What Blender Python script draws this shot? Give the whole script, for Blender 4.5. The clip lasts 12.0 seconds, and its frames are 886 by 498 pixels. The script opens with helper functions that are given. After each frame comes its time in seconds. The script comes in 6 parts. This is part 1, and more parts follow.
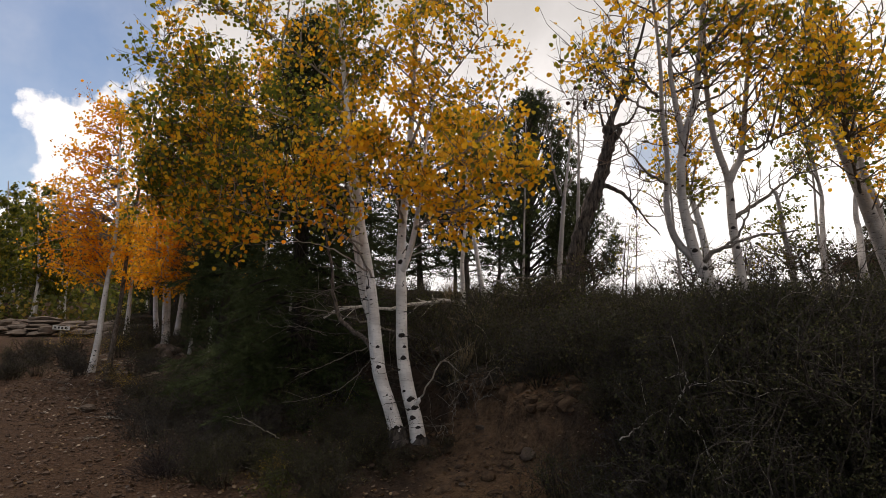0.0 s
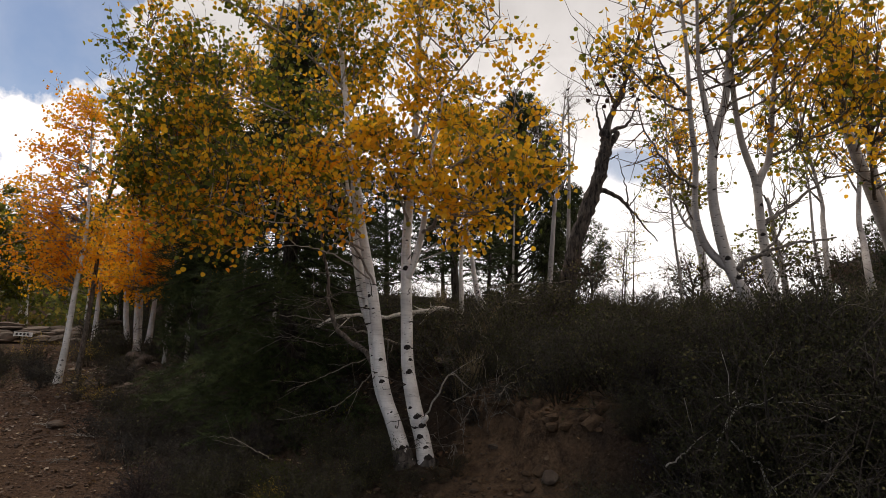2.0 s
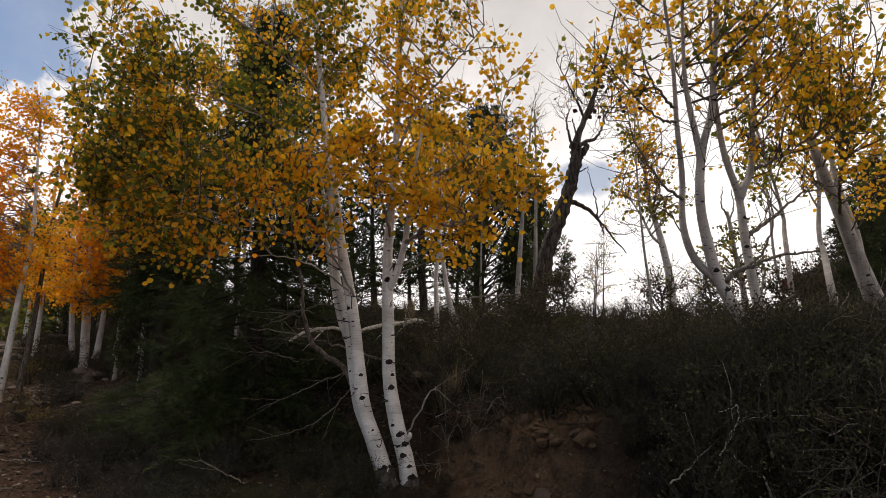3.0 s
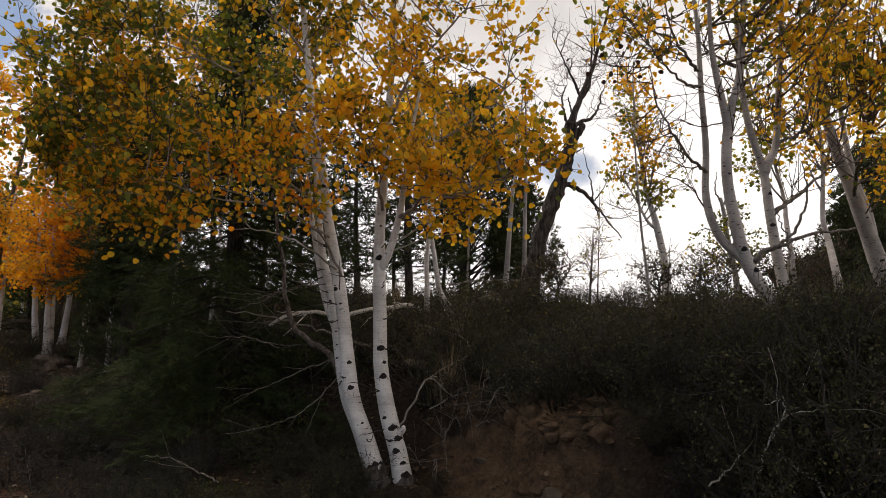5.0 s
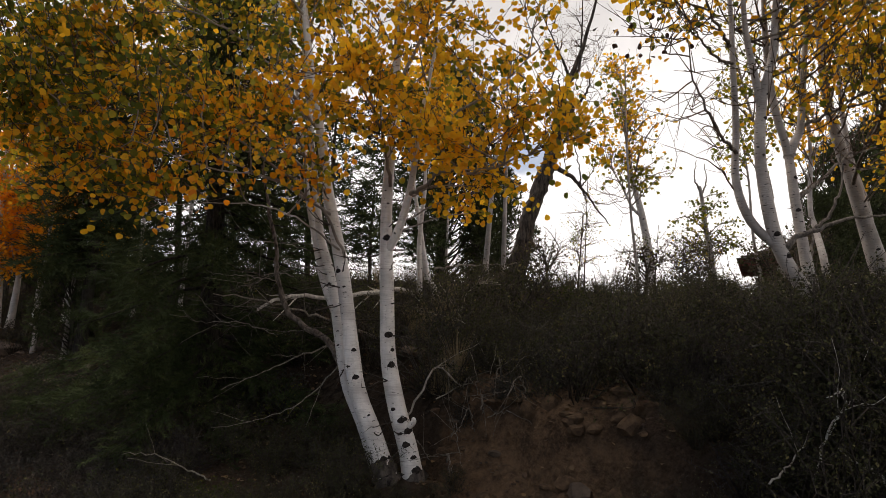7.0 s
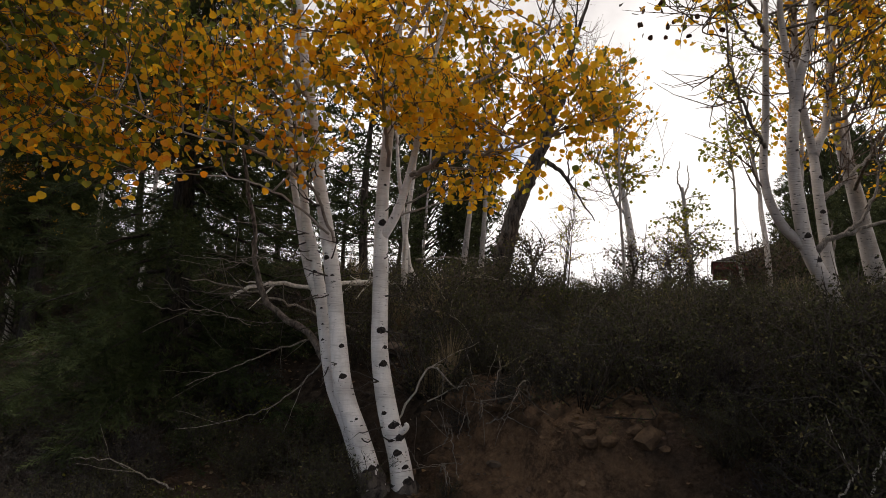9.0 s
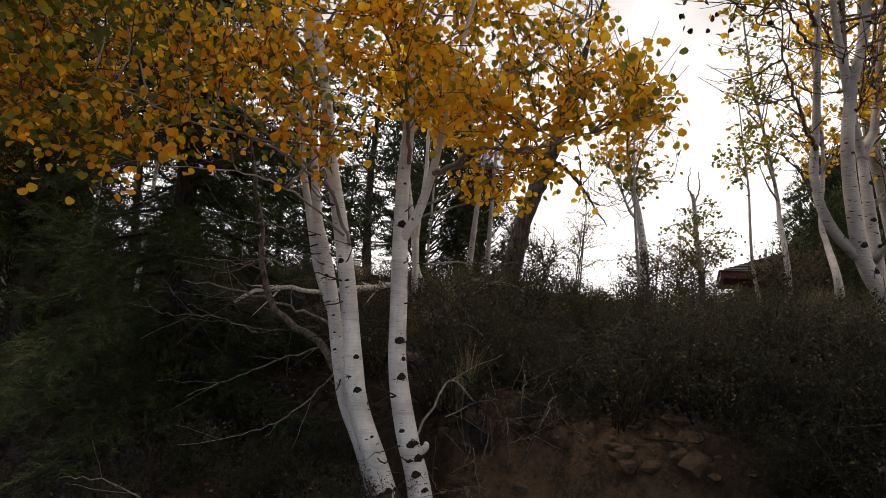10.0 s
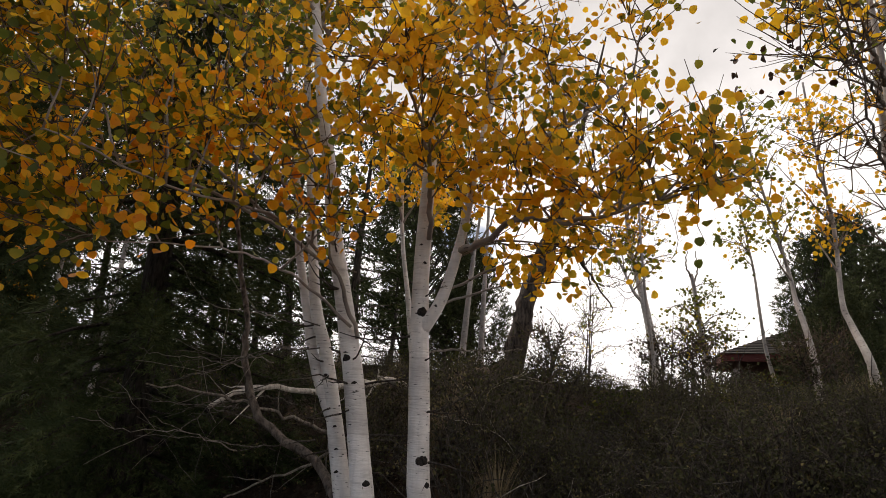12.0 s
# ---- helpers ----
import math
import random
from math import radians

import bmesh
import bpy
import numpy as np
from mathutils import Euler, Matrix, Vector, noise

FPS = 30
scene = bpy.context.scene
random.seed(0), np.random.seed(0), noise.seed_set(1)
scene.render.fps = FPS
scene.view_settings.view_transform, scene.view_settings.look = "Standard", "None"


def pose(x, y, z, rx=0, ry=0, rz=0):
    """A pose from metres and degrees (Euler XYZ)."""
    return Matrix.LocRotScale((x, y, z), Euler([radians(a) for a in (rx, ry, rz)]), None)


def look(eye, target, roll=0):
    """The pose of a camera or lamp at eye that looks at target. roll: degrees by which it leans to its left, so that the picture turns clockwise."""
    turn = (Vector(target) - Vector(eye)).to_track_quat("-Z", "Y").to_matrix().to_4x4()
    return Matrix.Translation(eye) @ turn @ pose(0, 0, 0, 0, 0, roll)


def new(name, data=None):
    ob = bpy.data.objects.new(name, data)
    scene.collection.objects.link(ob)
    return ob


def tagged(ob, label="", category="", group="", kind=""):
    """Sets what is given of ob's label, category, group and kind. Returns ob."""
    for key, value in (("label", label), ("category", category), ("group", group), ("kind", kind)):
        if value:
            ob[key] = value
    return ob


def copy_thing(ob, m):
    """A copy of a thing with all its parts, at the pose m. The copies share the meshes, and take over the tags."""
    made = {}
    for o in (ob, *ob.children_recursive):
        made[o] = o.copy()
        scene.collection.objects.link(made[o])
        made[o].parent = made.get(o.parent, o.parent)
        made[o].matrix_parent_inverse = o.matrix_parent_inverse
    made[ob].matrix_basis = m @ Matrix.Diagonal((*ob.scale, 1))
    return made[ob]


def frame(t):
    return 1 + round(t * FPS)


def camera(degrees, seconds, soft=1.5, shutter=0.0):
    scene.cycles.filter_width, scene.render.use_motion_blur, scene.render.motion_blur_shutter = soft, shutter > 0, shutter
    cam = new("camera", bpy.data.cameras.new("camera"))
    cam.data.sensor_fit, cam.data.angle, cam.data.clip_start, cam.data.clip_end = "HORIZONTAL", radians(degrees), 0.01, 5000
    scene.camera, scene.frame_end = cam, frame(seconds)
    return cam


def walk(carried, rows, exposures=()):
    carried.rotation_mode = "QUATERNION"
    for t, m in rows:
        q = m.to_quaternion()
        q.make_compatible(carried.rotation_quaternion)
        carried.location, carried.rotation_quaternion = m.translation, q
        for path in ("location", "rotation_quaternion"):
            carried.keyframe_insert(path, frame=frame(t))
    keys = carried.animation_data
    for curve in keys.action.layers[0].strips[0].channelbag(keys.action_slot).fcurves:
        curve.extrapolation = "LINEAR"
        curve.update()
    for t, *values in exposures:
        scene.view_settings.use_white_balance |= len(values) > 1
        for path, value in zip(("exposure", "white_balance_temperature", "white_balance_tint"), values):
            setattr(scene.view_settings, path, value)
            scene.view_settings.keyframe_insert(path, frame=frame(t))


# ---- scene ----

# camera and its walk: seconds, eye, (yaw, pitch, lean) in degrees
cam = camera(75.6, 12.0, soft=0.45)
ROWS = [
    (0.0, (0.0, 0.0, 1.5), (0.0, 7.8, 0.6)),
    (0.5, (-0.059, 0.101, 1.509), (-0.33, 7.78, 0.39)),
    (1.0, (-0.124, 0.183, 1.537), (-0.82, 7.75, 0.3)),
    (1.5, (-0.197, 0.259, 1.554), (-1.19, 7.76, 0.53)),
    (2.0, (-0.298, 0.345, 1.555), (-2.68, 8.24, 0.62)),
    (2.5, (-0.412, 0.412, 1.557), (-6.09, 9.43, 0.24)),
    (3.0, (-0.512, 0.504, 1.57), (-7.1, 9.4, 0.23)),
    (5.0, (-0.594, 0.952, 1.539), (-9.2, 8.33, 0.54)),
    (5.5, (-0.65, 1.025, 1.535), (-9.54, 8.2, 1.06)),
    (6.0, (-0.742, 1.134, 1.518), (-10.58, 7.68, 1.29)),
    (6.5, (-0.835, 1.217, 1.525), (-11.65, 7.4, 1.17)),
    (7.0, (-0.908, 1.301, 1.538), (-13.32, 6.94, 0.88)),
    (7.5, (-0.961, 1.437, 1.541), (-14.66, 6.55, 0.88)),
    (9.5, (-1.07, 1.833, 1.555), (-17.26, 6.42, 3.19)),
    (10.0, (-1.117, 2.005, 1.568), (-17.2, 6.81, 3.59)),
    (10.5, (-1.163, 2.19, 1.583), (-17.06, 8.07, 3.67)),
    (11.0, (-1.197, 2.343, 1.623), (-17.32, 10.07, 3.06)),
    (11.5, (-1.208, 2.484, 1.656), (-18.36, 12.69, 2.96)),
    (12.0, (-1.193, 2.621, 1.675), (-19.19, 15.07, 2.82)),
]


def eye_pose(eye, turn):
    yaw, pitch, lean = (radians(a) for a in turn)
    ahead = Vector((-math.sin(yaw) * math.cos(pitch), math.cos(yaw) * math.cos(pitch), math.sin(pitch)))
    return look(eye, Vector(eye) + ahead, math.degrees(lean))


walk(cam, [(t, eye_pose(eye, turn)) for t, eye, turn in ROWS], exposures=[(0.0, 0.14, 7050, 13), (6.5, 0.19, 7050, 13), (12.0, 0.33, 7050, 13)])

# ---------------------------------------------------------------- sky and sun
SKY_STRENGTH, CLOUD_STRENGTH, SUN_STRENGTH = 0.078, 0.90, 1.7
SUN_ELEVATION, SUN_ROTATION = radians(55), radians(-40)
world = bpy.data.worlds.new("autumn_sky")
scene.world = world
world.use_nodes = True
wn, wl = world.node_tree.nodes, world.node_tree.links
wn.clear()


def wnode(kind, **values):
    n = wn.new(kind)
    for key, v in values.items():
        n.inputs[key].default_value = v
    return n


def wmath(op, a, b=None, clamp=False):
    n = wn.new("ShaderNodeMath")
    n.operation, n.use_clamp = op, clamp
    for slot, v in ((0, a), (1, b)):
        if v is None:
            continue
        if isinstance(v, (int, float)):
            n.inputs[slot].default_value = v
        else:
            wl.new(v, n.inputs[slot])
    return n.outputs[0]


def wrange(value, lo, hi, a, b):
    n = wn.new("ShaderNodeMapRange")
    n.interpolation_type = "SMOOTHSTEP"
    wl.new(value, n.inputs[0])
    for slot, v in zip((1, 2, 3, 4), (lo, hi, a, b)):
        n.inputs[slot].default_value = v
    return n.outputs[0]


sky = wn.new("ShaderNodeTexSky")
sky.sky_type, sky.sun_disc, sky.dust_density, sky.ozone_density = "NISHITA", False, 0.3, 3.0
sky.sun_elevation, sky.sun_rotation = SUN_ELEVATION, SUN_ROTATION
coord = wn.new("ShaderNodeTexCoord").outputs["Generated"]
split = wn.new("ShaderNodeSeparateXYZ")
wl.new(coord, split.inputs[0])
wx, wy, wz = split.outputs
billow = wnode("ShaderNodeTexNoise", Scale=9.0, Detail=9.0, Roughness=0.55)
wl.new(coord, billow.inputs["Vector"])
broad = wnode("ShaderNodeTexNoise", Scale=2.6, Detail=6.0, Roughness=0.6)
wl.new(coord, broad.inputs["Vector"])
# the cloud bank: open blue high to the west and behind, heaped edge along the gap
west = wmath("ADD", wx, 0.412)
fall = wmath("MINIMUM", west, 0.0)
brow = wmath("ADD", wmath("MULTIPLY", wmath("MULTIPLY", fall, fall), -5.4), wmath("MULTIPLY", wmath("MAXIMUM", west, 0.0), 2.5))
edge = wmath("MULTIPLY", wmath("SUBTRACT", wmath("ADD", brow, 0.40), wz), 0.6)
edge = wmath("ADD", edge, wmath("MULTIPLY", wmath("SUBTRACT", billow.outputs[0], 0.5), 0.26))
edge = wmath("ADD", edge, 0.02)
edge = wmath("ADD", edge, wmath("MULTIPLY", wrange(wz, 0.6, 0.8, 0, 1), 0.6))
edge = wmath("SUBTRACT", edge, wmath("MULTIPLY", wrange(wmath("ADD", wy, wmath("MULTIPLY", wmath("SUBTRACT", broad.outputs[0], 0.5), 1.2)), -0.55, 0.1, 1, 0), 0.8))
cover = wrange(edge, 0.0, 0.03, 0, 1)
gap = wmath("ADD", wmath("POWER", wmath("ABSOLUTE", wmath("MULTIPLY", wmath("SUBTRACT", wx, 0.345), 17.0)), 2.0), wmath("POWER", wmath("ABSOLUTE", wmath("MULTIPLY", wmath("SUBTRACT", wz, 0.272), 30.0)), 2.0))
gap = wmath("ADD", gap, wmath("MULTIPLY", wmath("SUBTRACT", billow.outputs[0], 0.5), 3.0))
cover = wmath("MULTIPLY", cover, wrange(gap, 0.2, 1.1, 0.35, 1))
veil = wmath("MULTIPLY", wrange(broad.outputs[0], 0.35, 0.7, 0.3, 1), 0.34)
cover = wmath("MAXIMUM", cover, veil)
# grey undersides high up, white towards the skyline
shade = wrange(wmath("ADD", wz, wmath("MULTIPLY", wmath("SUBTRACT", broad.outputs[0], 0.5), 0.5)), 0.22, 0.56, 1.28, 0.72)
shade = wmath("MAXIMUM", shade, wrange(wx, -0.5, -0.28, 1.12, 0.0))
shade = wmath("MULTIPLY", shade, wrange(billow.outputs[0], 0.3, 0.75, 0.92, 1.06))
cloud_colour = wn.new("ShaderNodeMix")
cloud_colour.data_type, cloud_colour.blend_type = "RGBA", "MULTIPLY"
cloud_colour.inputs["Factor"].default_value = 1.0
cloud_colour.inputs[6].default_value = (0.958, 0.958, 0.982, 1)
wl.new(shade, cloud_colour.inputs[7])
bg_sky, bg_cloud, blend = wn.new("ShaderNodeBackground"), wn.new("ShaderNodeBackground"), wn.new("ShaderNodeMixShader")
bg_sky.inputs["Strength"].default_value = SKY_STRENGTH
bg_cloud.inputs["Strength"].default_value = CLOUD_STRENGTH
deep = wn.new("ShaderNodeHueSaturation")
deep.inputs["Saturation"].default_value = 1.18
wl.new(sky.outputs[0], deep.inputs["Color"])
wl.new(deep.outputs[0], bg_sky.inputs["Color"])
wl.new(cloud_colour.outputs[2], bg_cloud.inputs["Color"])
wl.new(cover, blend.inputs[0])
wl.new(bg_sky.outputs[0], blend.inputs[1])
wl.new(bg_cloud.outputs[0], blend.inputs[2])
wl.new(blend.outputs[0], wn.new("ShaderNodeOutputWorld").inputs[0])

sun = new("sun", bpy.data.lights.new("sun", "SUN"))
sun.data.energy, sun.data.angle, sun.data.color = SUN_STRENGTH, radians(14), (1.0, 0.95, 0.88)
sun_way = Vector((math.sin(SUN_ROTATION) * math.cos(SUN_ELEVATION), math.cos(SUN_ROTATION) * math.cos(SUN_ELEVATION), math.sin(SUN_ELEVATION)))
sun.matrix_world = look(sun_way * 50, (0, 0, 0))

# ---------------------------------------------------------------- materials


class Nodes:
    """A material's node tree with short calls."""

    def __init__(self, name):
        self.material = bpy.data.materials.new(name)
        self.material.use_nodes = True
        self.tree = self.material.node_tree
        self.n, self.l = self.tree.nodes, self.tree.links
        self.bsdf = self.n["Principled BSDF"]
        self.out = self.n["Material Output"]
        self.place = self.n.new("ShaderNodeTexCoord").outputs["Object"]

    def put(self, socket, v):
        if hasattr(v, "is_linked"):
            self.l.new(v, socket)
        elif isinstance(v, tuple) and len(v) == 3 and socket.type == "RGBA":
            socket.default_value = (*v, 1)
        else:
            socket.default_value = v

    def scaled(self, sx, sy, sz, where=None):
        m = self.n.new("ShaderNodeMapping")
        self.l.new(where or self.place, m.inputs["Vector"])
        m.inputs["Scale"].default_value = (sx, sy, sz)
        return m.outputs[0]

    def noise(self, scale, detail=4.0, rough=0.55, where=None):
        t = self.n.new("ShaderNodeTexNoise")
        self.l.new(where or self.place, t.inputs["Vector"])
        t.inputs["Scale"].default_value, t.inputs["Detail"].default_value, t.inputs["Roughness"].default_value = scale, detail, rough
        return t.outputs["Fac"]

    def voronoi(self, scale, where=None, out="Distance"):
        t = self.n.new("ShaderNodeTexVoronoi")
        self.l.new(where or self.place, t.inputs["Vector"])
        t.inputs["Scale"].default_value = scale
        return t.outputs[out]

    def math(self, op, a, b=0.0, clamp=False):
        m = self.n.new("ShaderNodeMath")
        m.operation, m.use_clamp = op, clamp
        self.put(m.inputs[0], a)
        self.put(m.inputs[1], b)
        return m.outputs[0]

    def ramp(self, value, *stops):
        r = self.n.new("ShaderNodeValToRGB")
        self.l.new(value, r.inputs[0])
        while len(r.color_ramp.elements) < len(stops):
            r.color_ramp.elements.new(0.5)
        for e, (at, c) in zip(r.color_ramp.elements, stops):
            e.position, e.color = at, (*c, 1) if isinstance(c, tuple) else (c, c, c, 1)
        return r.outputs[0]

    def mix(self, fac, a, b):
        m = self.n.new("ShaderNodeMix")
        m.data_type = "RGBA"
        self.put(m.inputs[0], fac)
        self.put(m.inputs[6], a)
        self.put(m.inputs[7], b)
        return m.outputs[2]

    def bump(self, height, strength, distance):
        b = self.n.new("ShaderNodeBump")
        self.l.new(height, b.inputs["Height"])
        b.inputs["Strength"].default_value, b.inputs["Distance"].default_value = strength, distance
        self.l.new(b.outputs[0], self.bsdf.inputs["Normal"])

    def done(self, colour, rough=0.8, spec=0.3):
        self.put(self.bsdf.inputs["Base Color"], colour)
        self.put(self.bsdf.inputs["Roughness"], rough)
        self.bsdf.inputs["Specular IOR Level"].default_value = spec
        return self.material


def aspen_bark(name, white=(0.76, 0.71, 0.665), grey=(0.46, 0.42, 0.39), specks=0.672):
    m = Nodes(name)
    soft = m.noise(5.0, 5.0)
    c = m.mix(m.ramp(soft, (0.38, 0.0), (0.68, 1.0)), white, grey)
    bands = m.noise(1.0, 4.0, 0.6, m.scaled(9, 9, 70))
    c = m.mix(m.math("MULTIPLY", m.ramp(bands, (0.55, 0.0), (0.75, 1.0)), 0.45), c, (0.30, 0.26, 0.23))
    lines = m.noise(1.0, 3.0, 0.55, m.scaled(4, 4, 150))
    c = m.mix(m.math("MULTIPLY", m.math("MULTIPLY", m.ramp(lines, (0.57, 0.0), (0.66, 1.0)), m.ramp(soft, (0.4, 0.25), (0.6, 1.0))), 0.4), c, (0.20, 0.16, 0.14))
    streak = m.noise(1.0, 4.0, 0.6, m.scaled(60, 60, 5))
    c = m.mix(m.math("MULTIPLY", m.ramp(streak, (0.45, 0.0), (0.7, 1.0)), 0.3), c, grey)
    dash = m.noise(1.0, 2.0, 0.5, m.scaled(26, 26, 120))
    c = m.mix(m.ramp(dash, (specks, 0.0), (specks + 0.04, 1.0)), c, (0.035, 0.03, 0.027))
    m.bump(m.math("ADD", bands, m.math("MULTIPLY", dash, -0.8)), 0.6, 0.006)
    return m.done(c, 0.75, 0.25)


def rough_bark(name, dark, light, sx=22, sz=5):
    m = Nodes(name)
    ridge = m.noise(1.0, 6.0, 0.65, m.scaled(sx, sx, sz))
    c = m.mix(m.ramp(ridge, (0.36, 0.0), (0.66, 1.0)), dark, light)
    m.bump(ridge, 0.9, 0.02)
    return m.done(c, 0.9, 0.15)


def leaf_paint(name, stops, spread=0.55, broad=0.9, through_=0.66, single=False, scale=1.6, bias=0.0, rough=0.5, spec=0.3):
    """Leaves that let light through; the colour runs in drifts through the crown and from leaf to leaf."""
    m = Nodes(name)
    if single:
        rnd = m.n.new("ShaderNodeObjectInfo").outputs["Random"]
        drift = 0.5
    else:
        rnd = m.n.new("ShaderNodeNewGeometry").outputs["Random Per Island"]
        drift = m.noise(scale, 3.0)
    v = m.math("ADD", m.math("MULTIPLY", m.math("SUBTRACT", rnd, 0.5), spread), m.math("MULTIPLY", m.math("SUBTRACT", drift, 0.5), broad * 2))
    v = m.math("ADD", v, 0.5 + bias, True)
    c = m.ramp(v, *stops)
    spot = m.noise(60.0, 3.0)
    c = m.mix(m.math("MULTIPLY", m.ramp(spot, (0.6, 0.0), (0.74, 1.0)), 0.35), c, (0.13, 0.065, 0.02))
    m.done(c, rough, spec)
    t = m.n.new("ShaderNodeBsdfTranslucent")
    m.l.new(c, t.inputs["Color"])
    s = m.n.new("ShaderNodeMixShader")
    s.inputs[0].default_value = through_
    m.l.new(m.bsdf.outputs[0], s.inputs[1])
    m.l.new(t.outputs[0], s.inputs[2])
    m.l.new(s.outputs[0], m.out.inputs["Surface"])
    return m.material


GREEN, OLIVE, GOLD, AMBER, RUST, RED = (0.12, 0.15, 0.025), (0.31, 0.275, 0.028), (0.96, 0.56, 0.034), (0.95, 0.44, 0.022), (0.86, 0.29, 0.015), (0.70, 0.14, 0.013)
MIXED = ((0.18, GREEN), (0.42, OLIVE), (0.62, GOLD), (0.9, AMBER))
YELLOW = ((0.05, GREEN), (0.2, OLIVE), (0.36, GOLD), (0.6, GOLD), (0.9, AMBER))
FLAME = ((0.03, OLIVE), (0.18, GOLD), (0.5, AMBER), (0.85, RUST), (1.0, RED))

BARK = aspen_bark("white_aspen_bark")
# darker copy of the white bark: the shade on these trunks is painted in
BARK_SHADED = aspen_bark("greyed_aspen_bark", (0.46, 0.41, 0.37), (0.25, 0.22, 0.20), 0.65)
LIMB = aspen_bark("aspen_limb_bark", (0.32, 0.275, 0.235), (0.17, 0.14, 0.12), 0.68)
BRANCH = rough_bark("dark_grey_branch_bark", (0.09, 0.075, 0.062), (0.27, 0.23, 0.195), 60, 20)
# sage stems darkened, with some of the brush's shade in the colour
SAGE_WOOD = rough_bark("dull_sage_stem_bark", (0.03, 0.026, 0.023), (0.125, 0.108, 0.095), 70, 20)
TWIG = rough_bark("aspen_twig_bark", (0.07, 0.045, 0.032), (0.17, 0.12, 0.09), 60, 30)
SCAR = rough_bark("knot_scar", (0.012, 0.010, 0.009), (0.05, 0.04, 0.035), 90, 60)
DARK_BARK = rough_bark("rough_dark_bark", (0.014, 0.011, 0.010), (0.13, 0.108, 0.092))
BROWN_BARK = rough_bark("brown_flaky_bark", (0.045, 0.036, 0.03), (0.21, 0.17, 0.14), 40, 14)
DEAD_WOOD = rough_bark("bleached_dead_wood", (0.20, 0.17, 0.14), (0.52, 0.47, 0.41), 60, 10)
GREY_WOOD = rough_bark("grey_dead_twigs", (0.10, 0.085, 0.07), (0.30, 0.26, 0.22), 70, 20)
STICK = rough_bark("dull_grey_stick_bark", (0.05, 0.042, 0.035), (0.19, 0.165, 0.14), 70, 20)
# brush and shrub stems kept very dark: shade among them is partly painted
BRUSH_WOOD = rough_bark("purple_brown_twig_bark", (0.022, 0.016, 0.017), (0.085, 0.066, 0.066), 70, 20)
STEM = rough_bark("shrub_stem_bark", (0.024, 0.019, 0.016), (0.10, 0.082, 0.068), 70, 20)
BLEACHED = rough_bark("bleached_barkless_bough", (0.38, 0.34, 0.30), (0.72, 0.67, 0.61), 50, 10)
CLOD = rough_bark("crumbling_soil_clod", (0.04, 0.025, 0.015), (0.12, 0.074, 0.043), 14, 14)

LEAF_MIXED = leaf_paint("green_to_gold_aspen_leaf", MIXED, spread=0.8, bias=-0.09)
LEAF_MIXED_ONE = leaf_paint("green_to_gold_single_leaf", MIXED, spread=1.0, single=True, bias=-0.1)
TURNING = ((0.1, GREEN), (0.36, OLIVE), (0.56, GOLD), (0.8, AMBER), (1.0, RUST))
LEAF_TURNING = leaf_paint("gold_to_orange_aspen_leaf", TURNING, spread=0.95, broad=0.8, bias=0.0)
LEAF_YELLOW = leaf_paint("gold_aspen_leaf", YELLOW, spread=0.85, broad=0.6)
LEAF_YELLOW_ONE = leaf_paint("gold_single_leaf", YELLOW, spread=0.9, single=True)
LEAF_SPARSE = leaf_paint("olive_gold_aspen_leaf", YELLOW, spread=0.95, broad=0.6, bias=-0.08)
LEAF_FLAME = leaf_paint("orange_aspen_leaf", FLAME, broad=0.7)
LEAF_PALE = leaf_paint("olive_aspen_leaf", ((0.1, GREEN), (0.5, OLIVE), (0.85, GOLD)), bias=-0.1)
LEAF_WOODS = leaf_paint("dark_green_far_leaf", ((0.1, (0.05, 0.065, 0.018)), (0.5, (0.14, 0.155, 0.022)), (0.9, (0.38, 0.29, 0.03))))
# shrub leaf tones set low, so part of the thicket's shade is in the paint
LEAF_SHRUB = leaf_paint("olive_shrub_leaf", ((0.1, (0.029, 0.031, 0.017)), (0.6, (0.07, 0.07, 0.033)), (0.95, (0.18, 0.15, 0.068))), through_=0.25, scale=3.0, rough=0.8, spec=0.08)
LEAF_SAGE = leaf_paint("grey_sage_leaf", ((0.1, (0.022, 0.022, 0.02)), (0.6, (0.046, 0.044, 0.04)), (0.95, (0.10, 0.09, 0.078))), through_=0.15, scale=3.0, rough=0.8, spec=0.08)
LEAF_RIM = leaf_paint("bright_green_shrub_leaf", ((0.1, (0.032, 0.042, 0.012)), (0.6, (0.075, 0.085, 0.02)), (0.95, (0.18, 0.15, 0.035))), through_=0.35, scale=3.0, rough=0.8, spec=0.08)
FIR_WOOD = rough_bark("dark_fir_branch_bark", (0.015, 0.012, 0.010), (0.06, 0.05, 0.042), 50, 12)
NEEDLE = leaf_paint("dark_fir_needle", spread=0.25, broad=1.15, stops=((0.1, (0.022, 0.031, 0.013)), (0.6, (0.052, 0.068, 0.027)), (0.95, (0.098, 0.114, 0.043))), through_=0.15, scale=4.5, rough=0.8, spec=0.08)
JUNIPER_LEAF = leaf_paint("grey_green_juniper_leaf", ((0.1, (0.03, 0.038, 0.018)), (0.6, (0.066, 0.078, 0.034)), (0.95, (0.125, 0.135, 0.056))), through_=0.15, scale=2.5, rough=0.8, spec=0.08)
STRAW = leaf_paint("dry_grass_blade", ((0.1, (0.16, 0.12, 0.07)), (0.6, (0.32, 0.25, 0.15)), (0.95, (0.42, 0.34, 0.22))), through_=0.25)
FLOWER = leaf_paint("yellow_rabbitbrush_bloom", ((0.2, (0.45, 0.28, 0.02)), (0.8, (0.62, 0.42, 0.03))), through_=0.25)
